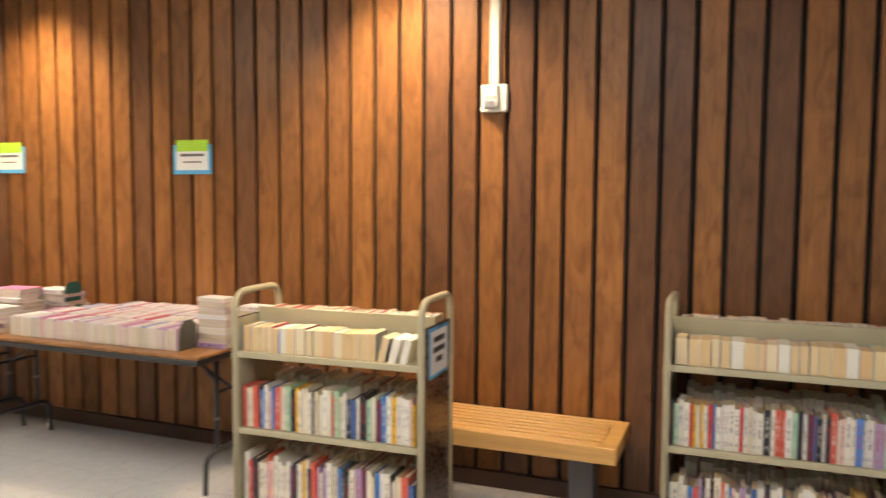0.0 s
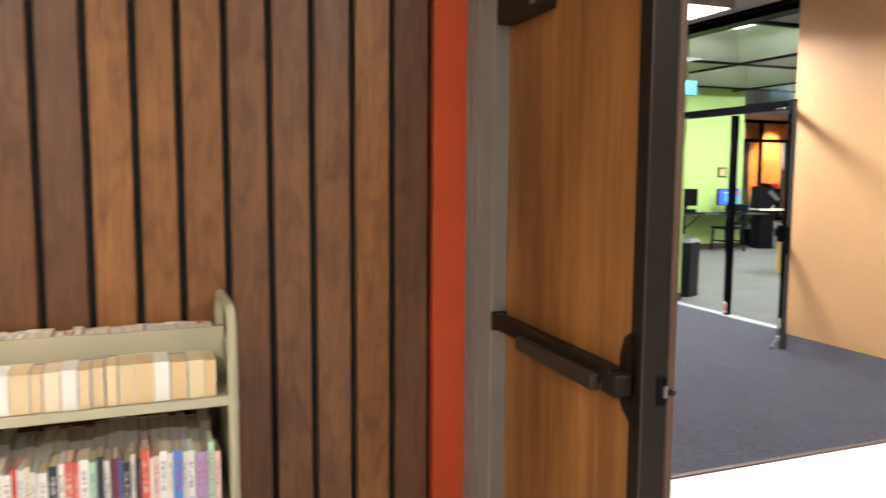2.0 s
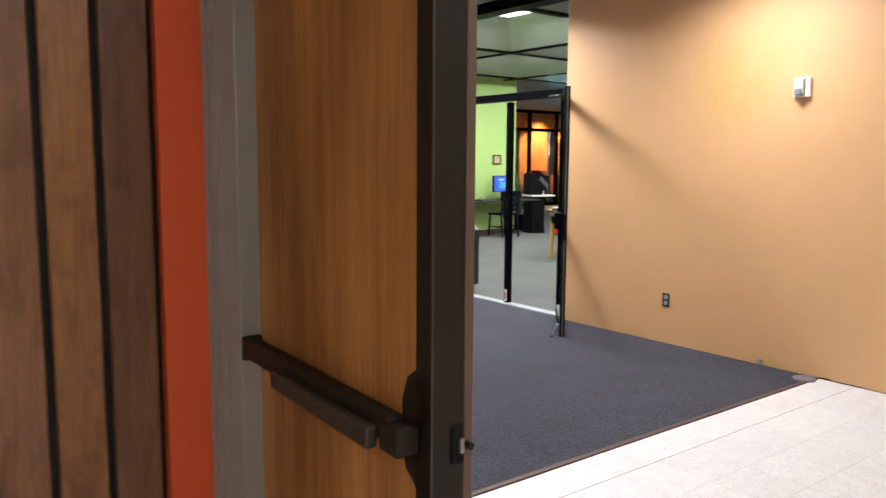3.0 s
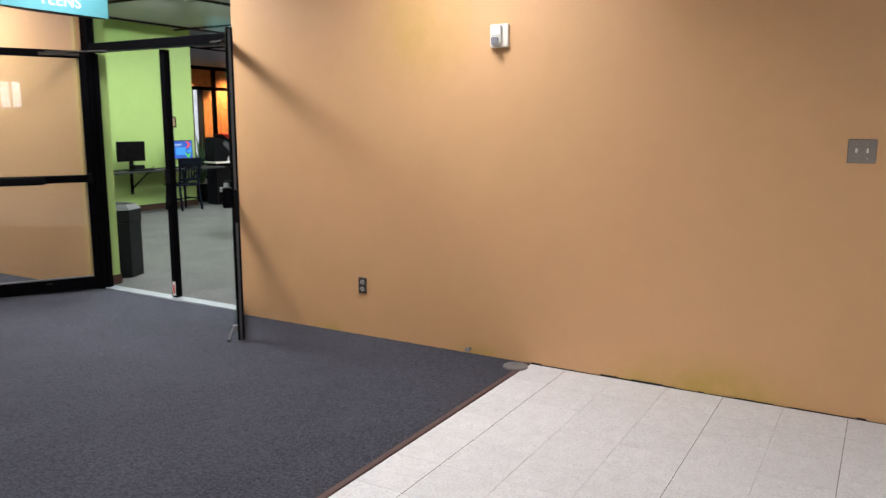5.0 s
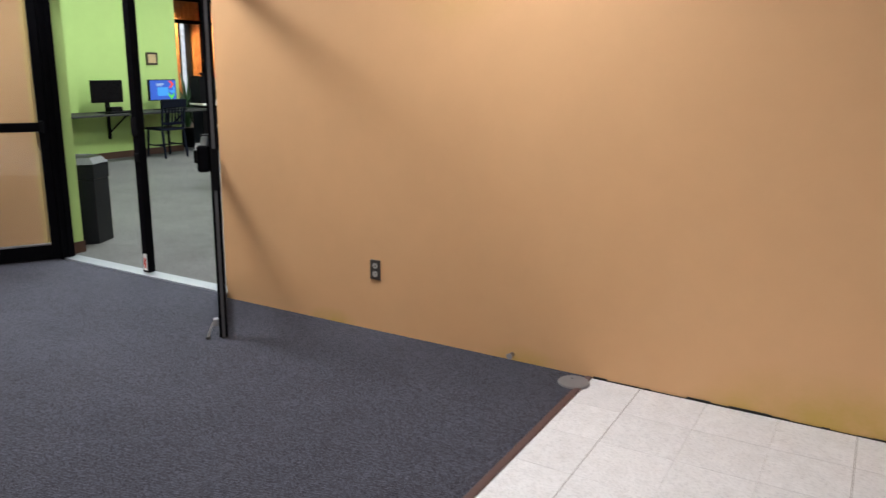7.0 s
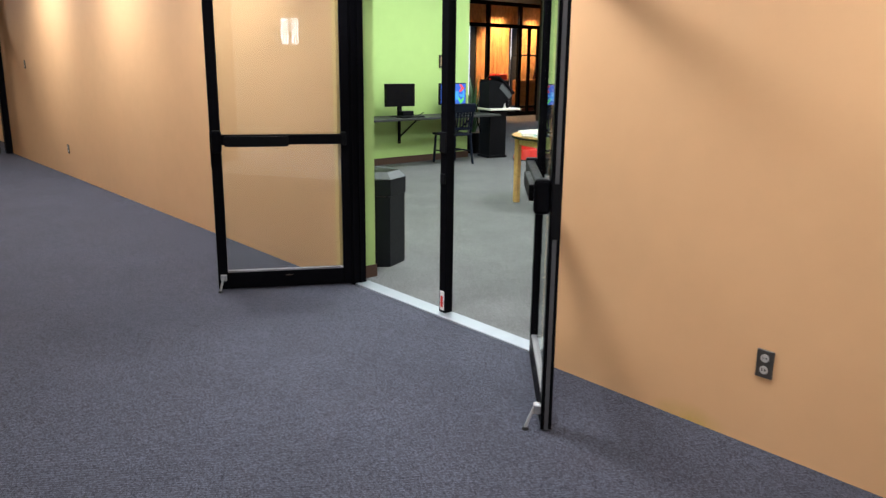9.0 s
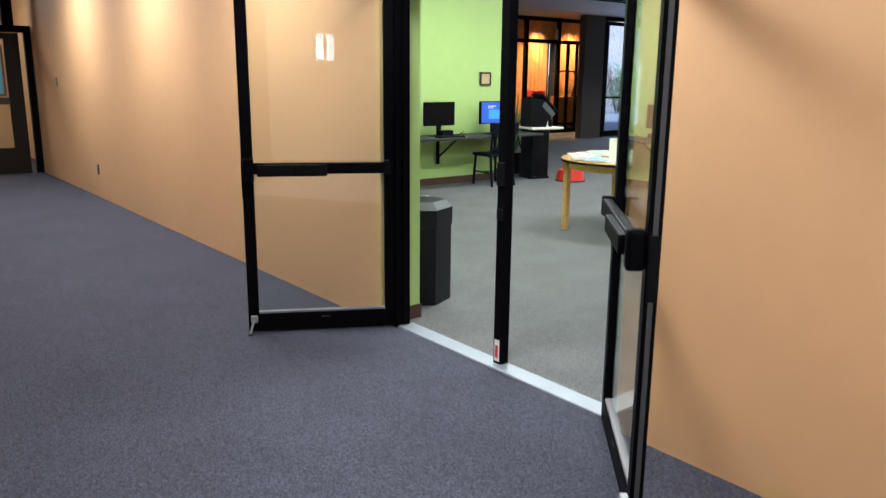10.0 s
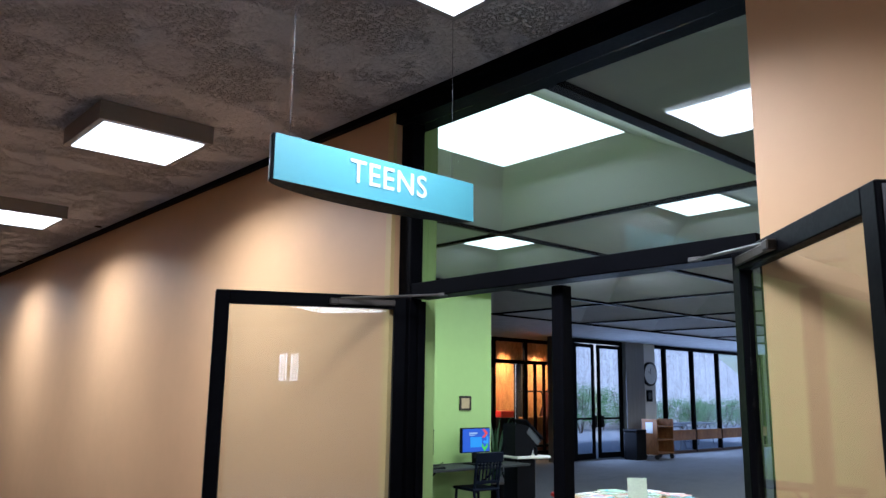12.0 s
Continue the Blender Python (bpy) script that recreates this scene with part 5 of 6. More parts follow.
def kiosk():
    t = thing("checkout_kiosk", "black self-checkout kiosk with a sloping screen and a white shelf", "kiosk", pose(11.84, 12.83, 0, 0, 0, -12) @ Matrix.Diagonal((0.74, 0.8, 1, 1)))
    part("pedestal", boxed(-0.20, -0.20, 0.03, 0.22, 0.2, 0.75, bevel=0.008), PLASTIC_BLACK, t)
    part("plinth", boxed(-0.22, -0.22, 0, 0.24, 0.22, 0.04, bevel=0.004), PLASTIC_BLACK, t)
    part("shelf", boxed(-0.26, -0.30, 0.752, 0.50, 0.24, 0.785, bevel=0.008), WHITE_PLASTIC, t, "white counter shelf")
    head = bmesh.new()
    prism(head, [(-0.24, 0.0), (0.12, 0.0), (0.18, 0.10), (0.36, 0.20), (0.08, 0.40), (-0.20, 0.44), (-0.24, 0.40)], -0.17, 0.2)
    part("head", turned(head, pose(0.0, 0.0, 0.786, 90)), PLASTIC_BLACK, t)
    part("hood", turned(boxed(-0.02, -0.19, 0, 0.46, 0.19, 0.035, bevel=0.008), pose(0.03, 0, 1.245, 0, 33, 0)), PLASTIC_BLACK, t)
    cheek = prism(bmesh.new(), [(0.02, 0.31), (0.27, 0.14), (0.34, 0.195), (0.08, 0.385)], 0, 0.004)
    part("cheek", turned(cheek, pose(0.0, -0.201, 0.786, 90)), BIN_LID, t, "pale grey side panel")
    part("post", boxed(0.16, -0.19, 0.786, 0.185, -0.165, 0.95), WHITE_PLASTIC, t)
    sc = part("screen", turned(boxed(-0.11, -0.13, 0, 0.12, 0.15, 0.006), pose(0.235, -0.01, 1.105, 0, 35, 0)), GREY_EDGE, t, "grey tilted touch screen")
    part("bezel", turned(boxed(-0.125, -0.145, -0.006, 0.135, 0.165, 0.0), pose(0.235, -0.01, 1.105, 0, 35, 0)), BIN_LID, t)
    part("reader", boxed(0.22, -0.21, 0.786, 0.27, -0.171, 0.90, bevel=0.006), PLASTIC_BLACK, t)
    part("sticker", boxed(-0.22, -0.1725, 0.92, -0.13, -0.1705, 0.97), PAPER, t)
    part("cable", tube(bmesh.new(), [(-0.24, 0.1, 0.9), (-0.33, 0.12, 0.8), (-0.31, 0.1, 0.55), (-0.22, 0.1, 0.4)], 0.012, 6), PLASTIC_BLACK, t)


kiosk()


def strap_plant(x, y):
    g = random.Random(5)
    t = thing("potted_plant", "strap-leaved green plant in a dark pot behind the kiosk", "plant", pose(x, y, 0))
    part("pot", disc(bmesh.new(), 0, 0, 0, 0.34, 0.13, 0.17, 24), PLASTIC_BLACK, t)
    part("soil", disc(bmesh.new(), 0, 0, 0.341, 0.346, 0.15, n=20), BARK, t)
    leaves = bmesh.new()
    for k in range(46):
        a, reach, top = g.uniform(0, 6.28), g.uniform(0.10, 0.34), g.uniform(0.55, 1.30)
        w = g.uniform(0.012, 0.022)
        rows = []
        for i in range(6):
            f = i / 5
            r = 0.03 + reach * f ** 1.6
            z = 0.345 + (top - 0.345) * (1.6 * f - 0.6 * f * f)
            wid = w * (1 - 0.85 * f ** 3)
            rows.append([leaves.verts.new((r * math.cos(a) - o * wid * math.sin(a), r * math.sin(a) + o * wid * math.cos(a), z - (0.004 if o == 0 else 0))) for o in (-1, 0, 1)])
        for p, q in zip(rows, rows[1:]):
            for o in (0, 1):
                leaves.faces.new((p[o], p[o + 1], q[o + 1], q[o]))
    tagged(part("leaves", leaves, LEAF_DARK, t, smooth=True), kind="stuff")


strap_plant(11.97, 13.42)

# ---- reading room: round table with leaflets ----
RTX, RTY = 9.53, 9.29


def round_table():
    t = thing("round_table", "round birch table with a dark edge, covered with leaflets", "table", pose(RTX, RTY, 0))
    part("tabletop", disc(bmesh.new(), 0, 0, 0.715, 0.74, 0.61, n=48), TABLE_WOOD, t)
    part("edge_band", disc(bmesh.new(), 0, 0, 0.712, 0.732, 0.616, n=48), PLASTIC_BLACK, t, "dark rubber edge")
    part("apron", disc(bmesh.new(), 0, 0, 0.64, 0.711, 0.535, n=40), TABLE_WOOD, t)
    for sx in (-1, 1):
        for sy in (-1, 1):
            part("leg", boxed(sx * 0.385 - 0.03, sy * 0.385 - 0.03, 0, sx * 0.385 + 0.03, sy * 0.385 + 0.03, 0.7, bevel=0.008), TABLE_WOOD, t)


round_table()
COVERS = [PAPER, plain("leaflet_pink", (0.7, 0.35, 0.3), 0.5), plain("leaflet_teal", (0.2, 0.45, 0.5), 0.5), plain("leaflet_cream", (0.75, 0.7, 0.55), 0.5), plain("leaflet_grey", (0.5, 0.52, 0.55), 0.5), plain("leaflet_green", (0.4, 0.6, 0.4), 0.5)]
for k in range(34):
    a, r = rng.uniform(0, 2 * math.pi), 0.50 * math.sqrt(rng.random())
    x, y = RTX + r * math.cos(a), RTY + r * math.sin(a)
    n = rng.choice((2, 2, 3, 4))
    mt = rng.choice(COVERS)
    t = thing("booklet", "small printed booklet lying on the round table", "booklet", pose(x, y, 0.7403 + 0.0006 * k, 0, 0, rng.uniform(0, 180)), "booklets on the round table")
    part("pages", boxed(-0.07, -0.10, 0, 0.07, 0.10, 0.006 * n), PAPER, t)
    part("cover", boxed(-0.071, -0.101, 0.006 * n, 0.071, 0.101, 0.006 * n + 0.0015), mt, t)
    part("title_bar", boxed(-0.05, 0.04, 0.006 * n + 0.0016, 0.05, 0.07, 0.006 * n + 0.0021), rng.choice((INK, BLUE_CARD, RED_PLASTIC)), t)
st = thing("card_stand", "upright pale card on the round table", "card", pose(9.17, 9.07, 0.745, 0, 0, -40))
part("card", turned(boxed(-0.08, -0.002, 0, 0.08, 0.002, 0.225), pose(0, 0, 0, -8)), plain("card_cream", (0.72, 0.74, 0.62), 0.6), st)
part("foot", boxed(-0.10, -0.002, 0, 0.10, 0.06, 0.003), PAPER, st)


def step_stool():
    t = thing("step_stool", "red round rolling step stool on the carpet", "stool", pose(12.03, 12.23, 0))
    part("skirt", disc(bmesh.new(), 0, 0, 0.012, 0.17, 0.215, 0.185, 28), RED_PLASTIC, t)
    part("core", disc(bmesh.new(), 0, 0, 0.17, 0.29, 0.12, 0.115, 28), RED_PLASTIC, t)
    part("step", disc(bmesh.new(), 0, 0, 0.29, 0.325, 0.15, 0.145, 28), RED_PLASTIC, t)
    part("bumper", disc(bmesh.new(), 0, 0, 0.0, 0.02, 0.222, n=28), RUBBER, t)


step_stool()
# ---- reading room: window wall ----
WY = 17.7


def window_bay(name, x0, x1, rail=True):
    t = tagged(new(name), "tall black-framed window onto a paved court", "window", kind="structure")
    part("frame_side", boxed(x0, WY, 0.02, x0 + 0.045, WY + 0.12, 3.05), BLACK, t)
    part("frame_side", boxed(x1 - 0.045, WY, 0.02, x1, WY + 0.12, 3.05), BLACK, t)
    part("frame_top", boxed(x0 + 0.045, WY, 2.96, x1 - 0.045, WY + 0.12, 3.05), BLACK, t)
    part("window_sill", boxed(x0 + 0.045, WY - 0.01, 0.0, x1 - 0.045, WY + 0.12, 0.07), BASE_BROWN, t)
    part("rail", boxed(x0 + 0.045, WY - 0.02, 0.36, x1 - 0.045, WY + 0.08, 0.65, bevel=0.005), CART_WOOD, t, "brown wooden rail")
    for z0, z1 in ((0.07, 0.36), (0.65, 2.96)):
        g = part("pane", boxed(x0 + 0.045, WY + 0.05, z0, x1 - 0.045, WY + 0.056, z1), WINDOW_GLASS, t)
        g.visible_shadow = False


for k in range(5):
    window_bay("window_%d" % (k + 1), 22.78 + (k - 0.58) * 1.507 if k else 22.78, 22.78 + (k + 0.42) * 1.507)
structure("wall_windows_east", boxed(29.45, WY, 0, 30.0, WY + 0.2, 3.1), CONCRETE, "plain concrete beside the windows", "wall")
structure("column", boxed(21.29, WY - 0.12, 0, 22.14, WY + 0.1, 3.05), CONCRETE, "grey concrete column", "column")
structure("wall_clock_pier", boxed(22.14, WY - 0.05, 0, 22.78, WY + 0.2, 3.05), WHITE_WALL, "pale pier beside the column", "wall")
structure("wall_dark_return", boxed(18.42, WY, 0, 19.15, WY + 0.2, 3.05), DARK_CONCRETE, "dark concrete return wall", "wall")
structure("wall_diagonal", prism(bmesh.new(), [(19.0, WY + 0.2), (19.15, WY + 0.2), (20.75, 19.45), (20.6, 19.45)], 0, 3.05), DARK_CONCRETE, "dark concrete wall between the court doors and the vestibule", "wall")
structure("wall_behind_green", boxed(6.37, 13.26, 0, 6.57, WY, 3.1), WHITE_WALL, "plain wall behind the green wall", "wall")


def court_door(x0, x1, swing, bar_side):
    t = thing("court_door", "tall black-framed glass door to the paved court", "door", pose(x0 if swing > 0 else x1, WY + 0.03, 0, 0, 0, swing * 4), "court doors")
    w = (x1 - x0) * (1 if swing > 0 else -1)
    def seg(name, a, b, z0, z1, mt=BLACK, y0=-0.025, y1=0.025, parent=None):
        return part(name, boxed(min(a, b), y0, z0, max(a, b), y1, z1), mt, parent or t)
    s = 1 if w > 0 else -1
    seg("stile", 0, s * 0.07, 0.02, 2.93)
    seg("stile", w - s * 0.09, w, 0.02, 2.93)
    seg("top_rail", s * 0.07, w - s * 0.09, 2.84, 2.93)
    seg("bottom_rail", s * 0.07, w - s * 0.09, 0.02, 0.16)
    bar = seg("push_bar", s * 0.05, w - s * 0.05, 1.0, 1.05, BLACK, -0.08, -0.03)
    seg("latch_case", w - s * 0.13, w - s * 0.01, 0.80, 1.10, PLASTIC_BLACK, -0.09, -0.026, bar)
    g = seg("pane", s * 0.07, w - s * 0.09, 0.16, 2.84, WINDOW_GLASS, -0.003, 0.003)
    g.visible_shadow = False


court_door(19.25, 20.13, 1, 1)
court_door(20.29, 21.235, -1, 1)
dfr = tagged(new("door_2"), "black frame of the court doors", "door frame", kind="structure")
part("post", boxed(19.15, WY, 0, 19.245, WY + 0.1, 3.05), BLACK, dfr)
part("post", boxed(21.24, WY, 0, 21.288, WY + 0.1, 3.05), BLACK, dfr)
part("header", boxed(19.246, WY, 2.95, 21.239, WY + 0.1, 3.05), BLACK, dfr)

t = thing("wall_clock", "round white wall clock with a black rim", "clock", pose(22.46, WY - 0.051, 2.22))
part("rim", turned(disc(bmesh.new(), 0, 0, 0, 0.06, 0.33, n=40), pose(0, 0, 0, 90)), PLASTIC_BLACK, t)
part("face", turned(disc(bmesh.new(), 0, 0, 0.06, 0.064, 0.285, n=40), pose(0, 0, 0, 90)), PAPER, t)
part("hand", boxed(-0.006, -0.068, 0, 0.006, -0.0655, 0.2), INK, t)
part("hand", turned(boxed(-0.008, -0.068, 0, 0.008, -0.0655, 0.14), pose(0, 0, 0, 0, -60, 0)), INK, t)
t = thing("wall_panel", "small dark box on the pale pier", "panel", pose(22.44, WY - 0.051, 1.62))
part("frame", boxed(-0.13, -0.03, -0.16, 0.13, 0, 0.16, bevel=0.006), PLASTIC_BLACK, t)
part("plate", boxed(-0.07, -0.034, -0.09, 0.07, -0.0305, 0.09), GREY_STEEL, t)
t = thing("waste_container", "dark square waste container beside the column", "waste bin", pose(20.98, 17.16, 0))
part("body", boxed(-0.21, -0.21, 0, 0.21, 0.21, 0.70, bevel=0.02), PLASTIC_BLACK, t)
part("lid", boxed(-0.22, -0.22, 0.702, 0.22, 0.22, 0.76, bevel=0.02), PLASTIC_BLACK, t)


def wooden_cart():
    t = thing("wooden_book_cart", "brown wooden book cart with empty shelves and a posted sheet", "book cart", pose(21.80, 17.0, 0, 0, 0, 1))
    hw, d = 0.40, 0.23
    for s in (-1, 1):
        part("side_panel", boxed(min(s * hw, s * (hw - 0.025)), -d, 0.12, max(s * hw, s * (hw - 0.025)), d, 1.02, bevel=0.004), CART_WOOD, t)
    for z in (0.14, 0.48, 0.82):
        part("shelf", boxed(-hw + 0.026, -d, z, hw - 0.026, d, z + 0.025), CART_WOOD, t)
    part("back", boxed(-hw + 0.026, d - 0.02, 0.165, hw - 0.026, d, 0.98), CART_WOOD, t)
    part("sheet", boxed(-hw - 0.003, -0.10, 0.66, -hw - 0.001, 0.11, 0.94), PAPER, t, "white posted sheet")
    for sx in (-1, 1):
        for sy in (-1, 1):
            part("wheel", turned(disc(bmesh.new(), 0, 0, -0.02, 0.02, 0.06, n=16), pose(sx * 0.36, sy * 0.18, 0.06, 0, 90, 0)), RUBBER, t)


wooden_cart()

# ---- amber vestibule behind glass ----
VY, BY = 19.5, 20.25
structure("floor_vestibule", boxed(6.57, WY, -0.12, 20.4, VY, 0.0), ROOM_CARPET, "carpet before the glazed vestibule", "floor")
structure("floor_vestibule_back", boxed(6.57, VY, -0.12, 21.4, BY + 0.2, -0.001), ROOM_CARPET, "carpet of the glazed vestibule", "floor")
SLITS = ((18.02, 18.34), (19.78, 20.02))
vb = boxed(12.0, BY, 2.5, 21.4, BY + 0.2, 3.3)
for a, b in ((12.0, SLITS[0][0]), (SLITS[0][1], SLITS[1][0]), (SLITS[1][1], 21.4)):
    box(vb, a, BY, 0, b, BY + 0.2, 2.499)
ves = structure("wall_vestibule", vb, DARK_GAP, "backing of amber vertical boards with two glazed slits", "wall")
for k in range(58):
    x = 12.0 + k * 0.16
    slit = any(a < x + 0.16 and b > x for a, b in SLITS)
    part("board", boxed(x, BY - 0.045, 2.5 if slit else 0.0, x + 0.145, BY - 0.001, 3.09), ORANGE_SLAT, ves)
structure("wall_vestibule_side", boxed(21.4, VY, 0, 21.5, BY + 0.2, 3.2), CONCRETE, "plain side wall of the vestibule", "wall")
structure("wall_vestibule_front", boxed(20.57, VY - 0.05, 0, 21.4, VY + 0.05, 3.09), DARK_CONCRETE, "dark concrete beside the vestibule glazing", "wall")
structure("wall_vestibule_west", boxed(11.8, WY, 0, 12.0, BY + 0.2, 3.2), WHITE_WALL, "plain side wall of the vestibule", "wall")
structure("ceiling_vestibule", boxed(11.8, WY, 3.1, 21.5, BY + 0.2, 3.2), SOFFIT, "flat vestibule ceiling", "ceiling")
gf = tagged(new("window_6"), "black-framed vestibule glazing with sliding doors", "window", kind="structure")
for x in (13.3, 14.6, 16.0, 18.12, 19.36, 20.52):
    part("post", boxed(x - 0.05, VY - 0.05, 0, x + 0.05, VY + 0.05, 3.1), BLACK, gf)
part("transom", boxed(12.0, VY - 0.045, 2.42, 20.57, VY + 0.045, 2.52), BLACK, gf)
part("header", boxed(12.0, VY - 0.045, 3.0, 20.57, VY + 0.045, 3.099), BLACK, gf)
part("bottom_rail", boxed(12.0, VY - 0.04, 0, 20.57, VY + 0.04, 0.12), BLACK, gf)
part("door_stile", boxed(19.72, VY - 0.03, 0.12, 19.8, VY + 0.03, 2.42), BLACK, gf)
part("door_stile", boxed(20.1, VY - 0.03, 0.12, 20.16, VY + 0.03, 2.42), BLACK, gf)
for a, b in ((14.65, 15.95), (16.05, 18.07), (18.17, 19.31), (19.41, 20.47)):
    g = part("pane", boxed(a, VY - 0.003, 0.12, b, VY + 0.003, 2.42), GLASS, gf)
    g.visible_shadow = False
t = thing("curtain", "dark maroon curtain gathered beside the vestibule glass", "curtain", pose(20.75, 19.95, 0))
cur = bmesh.new()
n = 30
lo = [cur.verts.new((-0.75 + 1.2 * k / n, 0.05 * math.sin(k * 1.3), 0.02)) for k in range(n + 1)]
hi = [cur.verts.new((0.05 + 0.4 * k / n, 0.04 * math.sin(k * 1.3), 1.75 + 0.25 * k / n)) for k in range(n + 1)]
for k in range(n):
    cur.faces.new((lo[k], lo[k + 1], hi[k + 1], hi[k]))
bmesh.ops.solidify(cur, geom=cur.faces[:], thickness=0.02)
part("cloth", cur, MAROON, t, smooth=True)


def hoop_cart(x):
    t = thing("hoop_cart", "tall hoop-handled steel trolley in the vestibule", "trolley", pose(x, 19.86, 0))
    for s in (-0.18, 0.18):
        part("hoop", tube(bmesh.new(), [(-0.55, s, 0.2), (-0.55, s, 1.55)] + arc((-0.4, s, 1.55), 0.15, 180, 90, 5, "xz") + arc((0.4, s, 1.55), 0.15, 90, 0, 5, "xz") + [(0.55, s, 0.2)], 0.02, 8), PLASTIC_BLACK, t)
    part("deck", boxed(-0.6, -0.22, 0.2, 0.6, 0.22, 0.26), PLASTIC_BLACK, t)
    part("box", boxed(-0.5, -0.15, 0.262, 0.2, 0.15, 1.0, bevel=0.01), CART_WOOD, t)
    for sx in (-0.5, 0.5):
        for sy in (-0.16, 0.16):
            part("wheel", turned(disc(bmesh.new(), 0, 0, -0.02, 0.02, 0.1, n=16), pose(sx, sy, 0.1, 90)), RUBBER, t)


hoop_cart(20.15)
t = thing("red_crate", "red plastic crate on a dark stand in the vestibule", "crate", pose(18.85, 19.85, 0))
part("stand", boxed(-0.3, -0.2, 0, 0.3, 0.2, 1.0, bevel=0.01), PLASTIC_BLACK, t)
part("crate", boxed(-0.25, -0.18, 1.001, 0.25, 0.18, 1.17, bevel=0.01), RED_PLASTIC, t)
for lx in (17.6, 19.2, 20.6):
    downlight(lx, 19.75, 3.1)

# ---- far end of the corridor ----
CY = 17.6
ef = tagged(new("door_3"), "dark glazed door wall at the corridor end", "door", kind="structure")
part("post", boxed(5.80, CY, 0, 5.893, CY + 0.1, 2.2), BLACK, ef)
part("post", boxed(5.53, CY, 2.2, 5.68, CY + 0.1, 3.0), BLACK, ef)
part("post", boxed(3.4, CY, 0, 3.55, CY + 0.1, 3.1), BLACK, ef)
part("post", boxed(1.2, CY, 0, 1.35, CY + 0.1, 3.1), BLACK, ef)
part("transom", boxed(1.35, CY - 0.01, 2.10, 5.80, CY + 0.11, 2.2), BLACK, ef)
part("header", boxed(1.2, CY, 3.0, 5.893, CY + 0.1, 3.119), BLACK, ef)
for a, b in ((4.55, 5.72), (3.56, 4.54)):
    lf = part("leaf", boxed(a, CY + 0.01, 0.01, b, CY + 0.05, 0.40), BRONZE, ef)
    part("stile", boxed(b - 0.2, CY + 0.01, 0.40, b, CY + 0.05, 2.09), BRONZE, lf)
    part("stile", boxed(a, CY + 0.01, 0.40, a + 0.12, CY + 0.05, 2.09), BRONZE, lf)
    part("mid_rail", boxed(a + 0.12, CY + 0.01, 1.05, b - 0.2, CY + 0.05, 1.15), BRONZE_EDGE, lf)
    part("top_rail", boxed(a + 0.12, CY + 0.01, 2.0, b - 0.2, CY + 0.05, 2.09), BRONZE, lf)
    g = part("pane", boxed(a + 0.12, CY + 0.028, 0.40, b - 0.2, CY + 0.032, 2.0), GLASS, lf)
    g.visible_shadow = False
g = part("pane", boxed(1.35, CY + 0.04, 2.2, 5.53, CY + 0.046, 3.0), GLASS, ef)
g.visible_shadow = False
structure("wall_beyond", boxed(1.0, 20.4, 0, 6.2, 20.6, 3.2), PEACH_CLEAN, "peach wall beyond the corridor doors", "wall")
structure("floor_beyond", boxed(1.2, CY, -0.12, 6.17, 20.4, 0.0), CARPET, "carpet beyond the corridor doors", "floor")
structure("ceiling_beyond", boxed(1.0, CY, 3.12, 6.37, 20.6, 3.22), SOFFIT, "plain ceiling beyond the corridor doors", "ceiling")
structure("wall_beyond_west", boxed(1.0, 17.7, 0, 1.2, 20.4, 3.12), PEACH_CLEAN, "plain wall beyond the corridor doors", "wall")
structure("wall_beyond_east", boxed(6.17, 17.7, 0, 6.37, 20.4, 3.12), PEACH_CLEAN, "plain wall beyond the corridor doors", "wall")
area_lamp("far_lamp_light", 4.6, 19.0, 3.08, 0.5, 40, (1.0, 0.93, 0.85))
t = thing("ceiling_light", "square ceiling lamp beyond the corridor doors", "ceiling light", pose(4.6, 19.0, 3.12))
part("diffuser", boxed(-0.28, -0.28, -0.02, 0.28, 0.28, 0), DIFFUSER, t)
t = thing("wall_poster", "blue framed notice beyond the corridor doors", "poster", pose(5.62, 20.398, 1.55))
part("frame", boxed(-0.32, -0.03, -0.45, 0.32, 0, 0.45, bevel=0.005), BASE_BROWN, t)
part("sheet", boxed(-0.28, -0.034, -0.41, 0.28, -0.0305, 0.41), BLUE_CARD, t)
t = thing("exit_sign", "small dark green sign over the corridor doors", "sign", pose(5.45, 20.398, 2.45))
part("plate", boxed(-0.18, -0.02, -0.11, 0.18, 0, 0.11, bevel=0.004), plain("sign_green", (0.03, 0.12, 0.07), 0.5), t)
part("text_bar", boxed(-0.10, -0.024, -0.05, -0.06, -0.0205, 0.05), PAPER, t)

# ---- courtyard ----
structure("ground", boxed(-200, 21.75, -0.4, 300, 320, -0.06), PAVING, "pale paved court and ground", "ground")
structure("ground_near", boxed(19.2, WY + 0.12, -0.4, 300, 21.75, -0.062), PAVING, "pale paved court by the windows", "ground")
structure("eave", boxed(19.0, WY + 0.2, 3.1, 32.0, WY + 1.5, 3.3), SOFFIT, "roof eave over the windows", "roof")
fence = thing("board_fence", "tall weathered grey board fence round the court", "fence", pose(0, 29.0, 0))
part("rail", boxed(24, 0.03, 0.2, 58, 0.09, 0.32), FENCE_WOOD, fence)
part("rail", boxed(24, 0.03, 3.2, 46, 0.09, 3.32), FENCE_WOOD, fence)
fbm = boxed(0, 0, -0.35, 0.272, 0.028, 5.2)
fme = meshed("board", fbm, FENCE_WOOD)
for k in range(120):
    ob = new("board", fme)
    ob.parent = fence
    ob.location = (24 + k * 0.285, rng.uniform(-0.006, 0.006), -0.115 * max(0, k - 70))


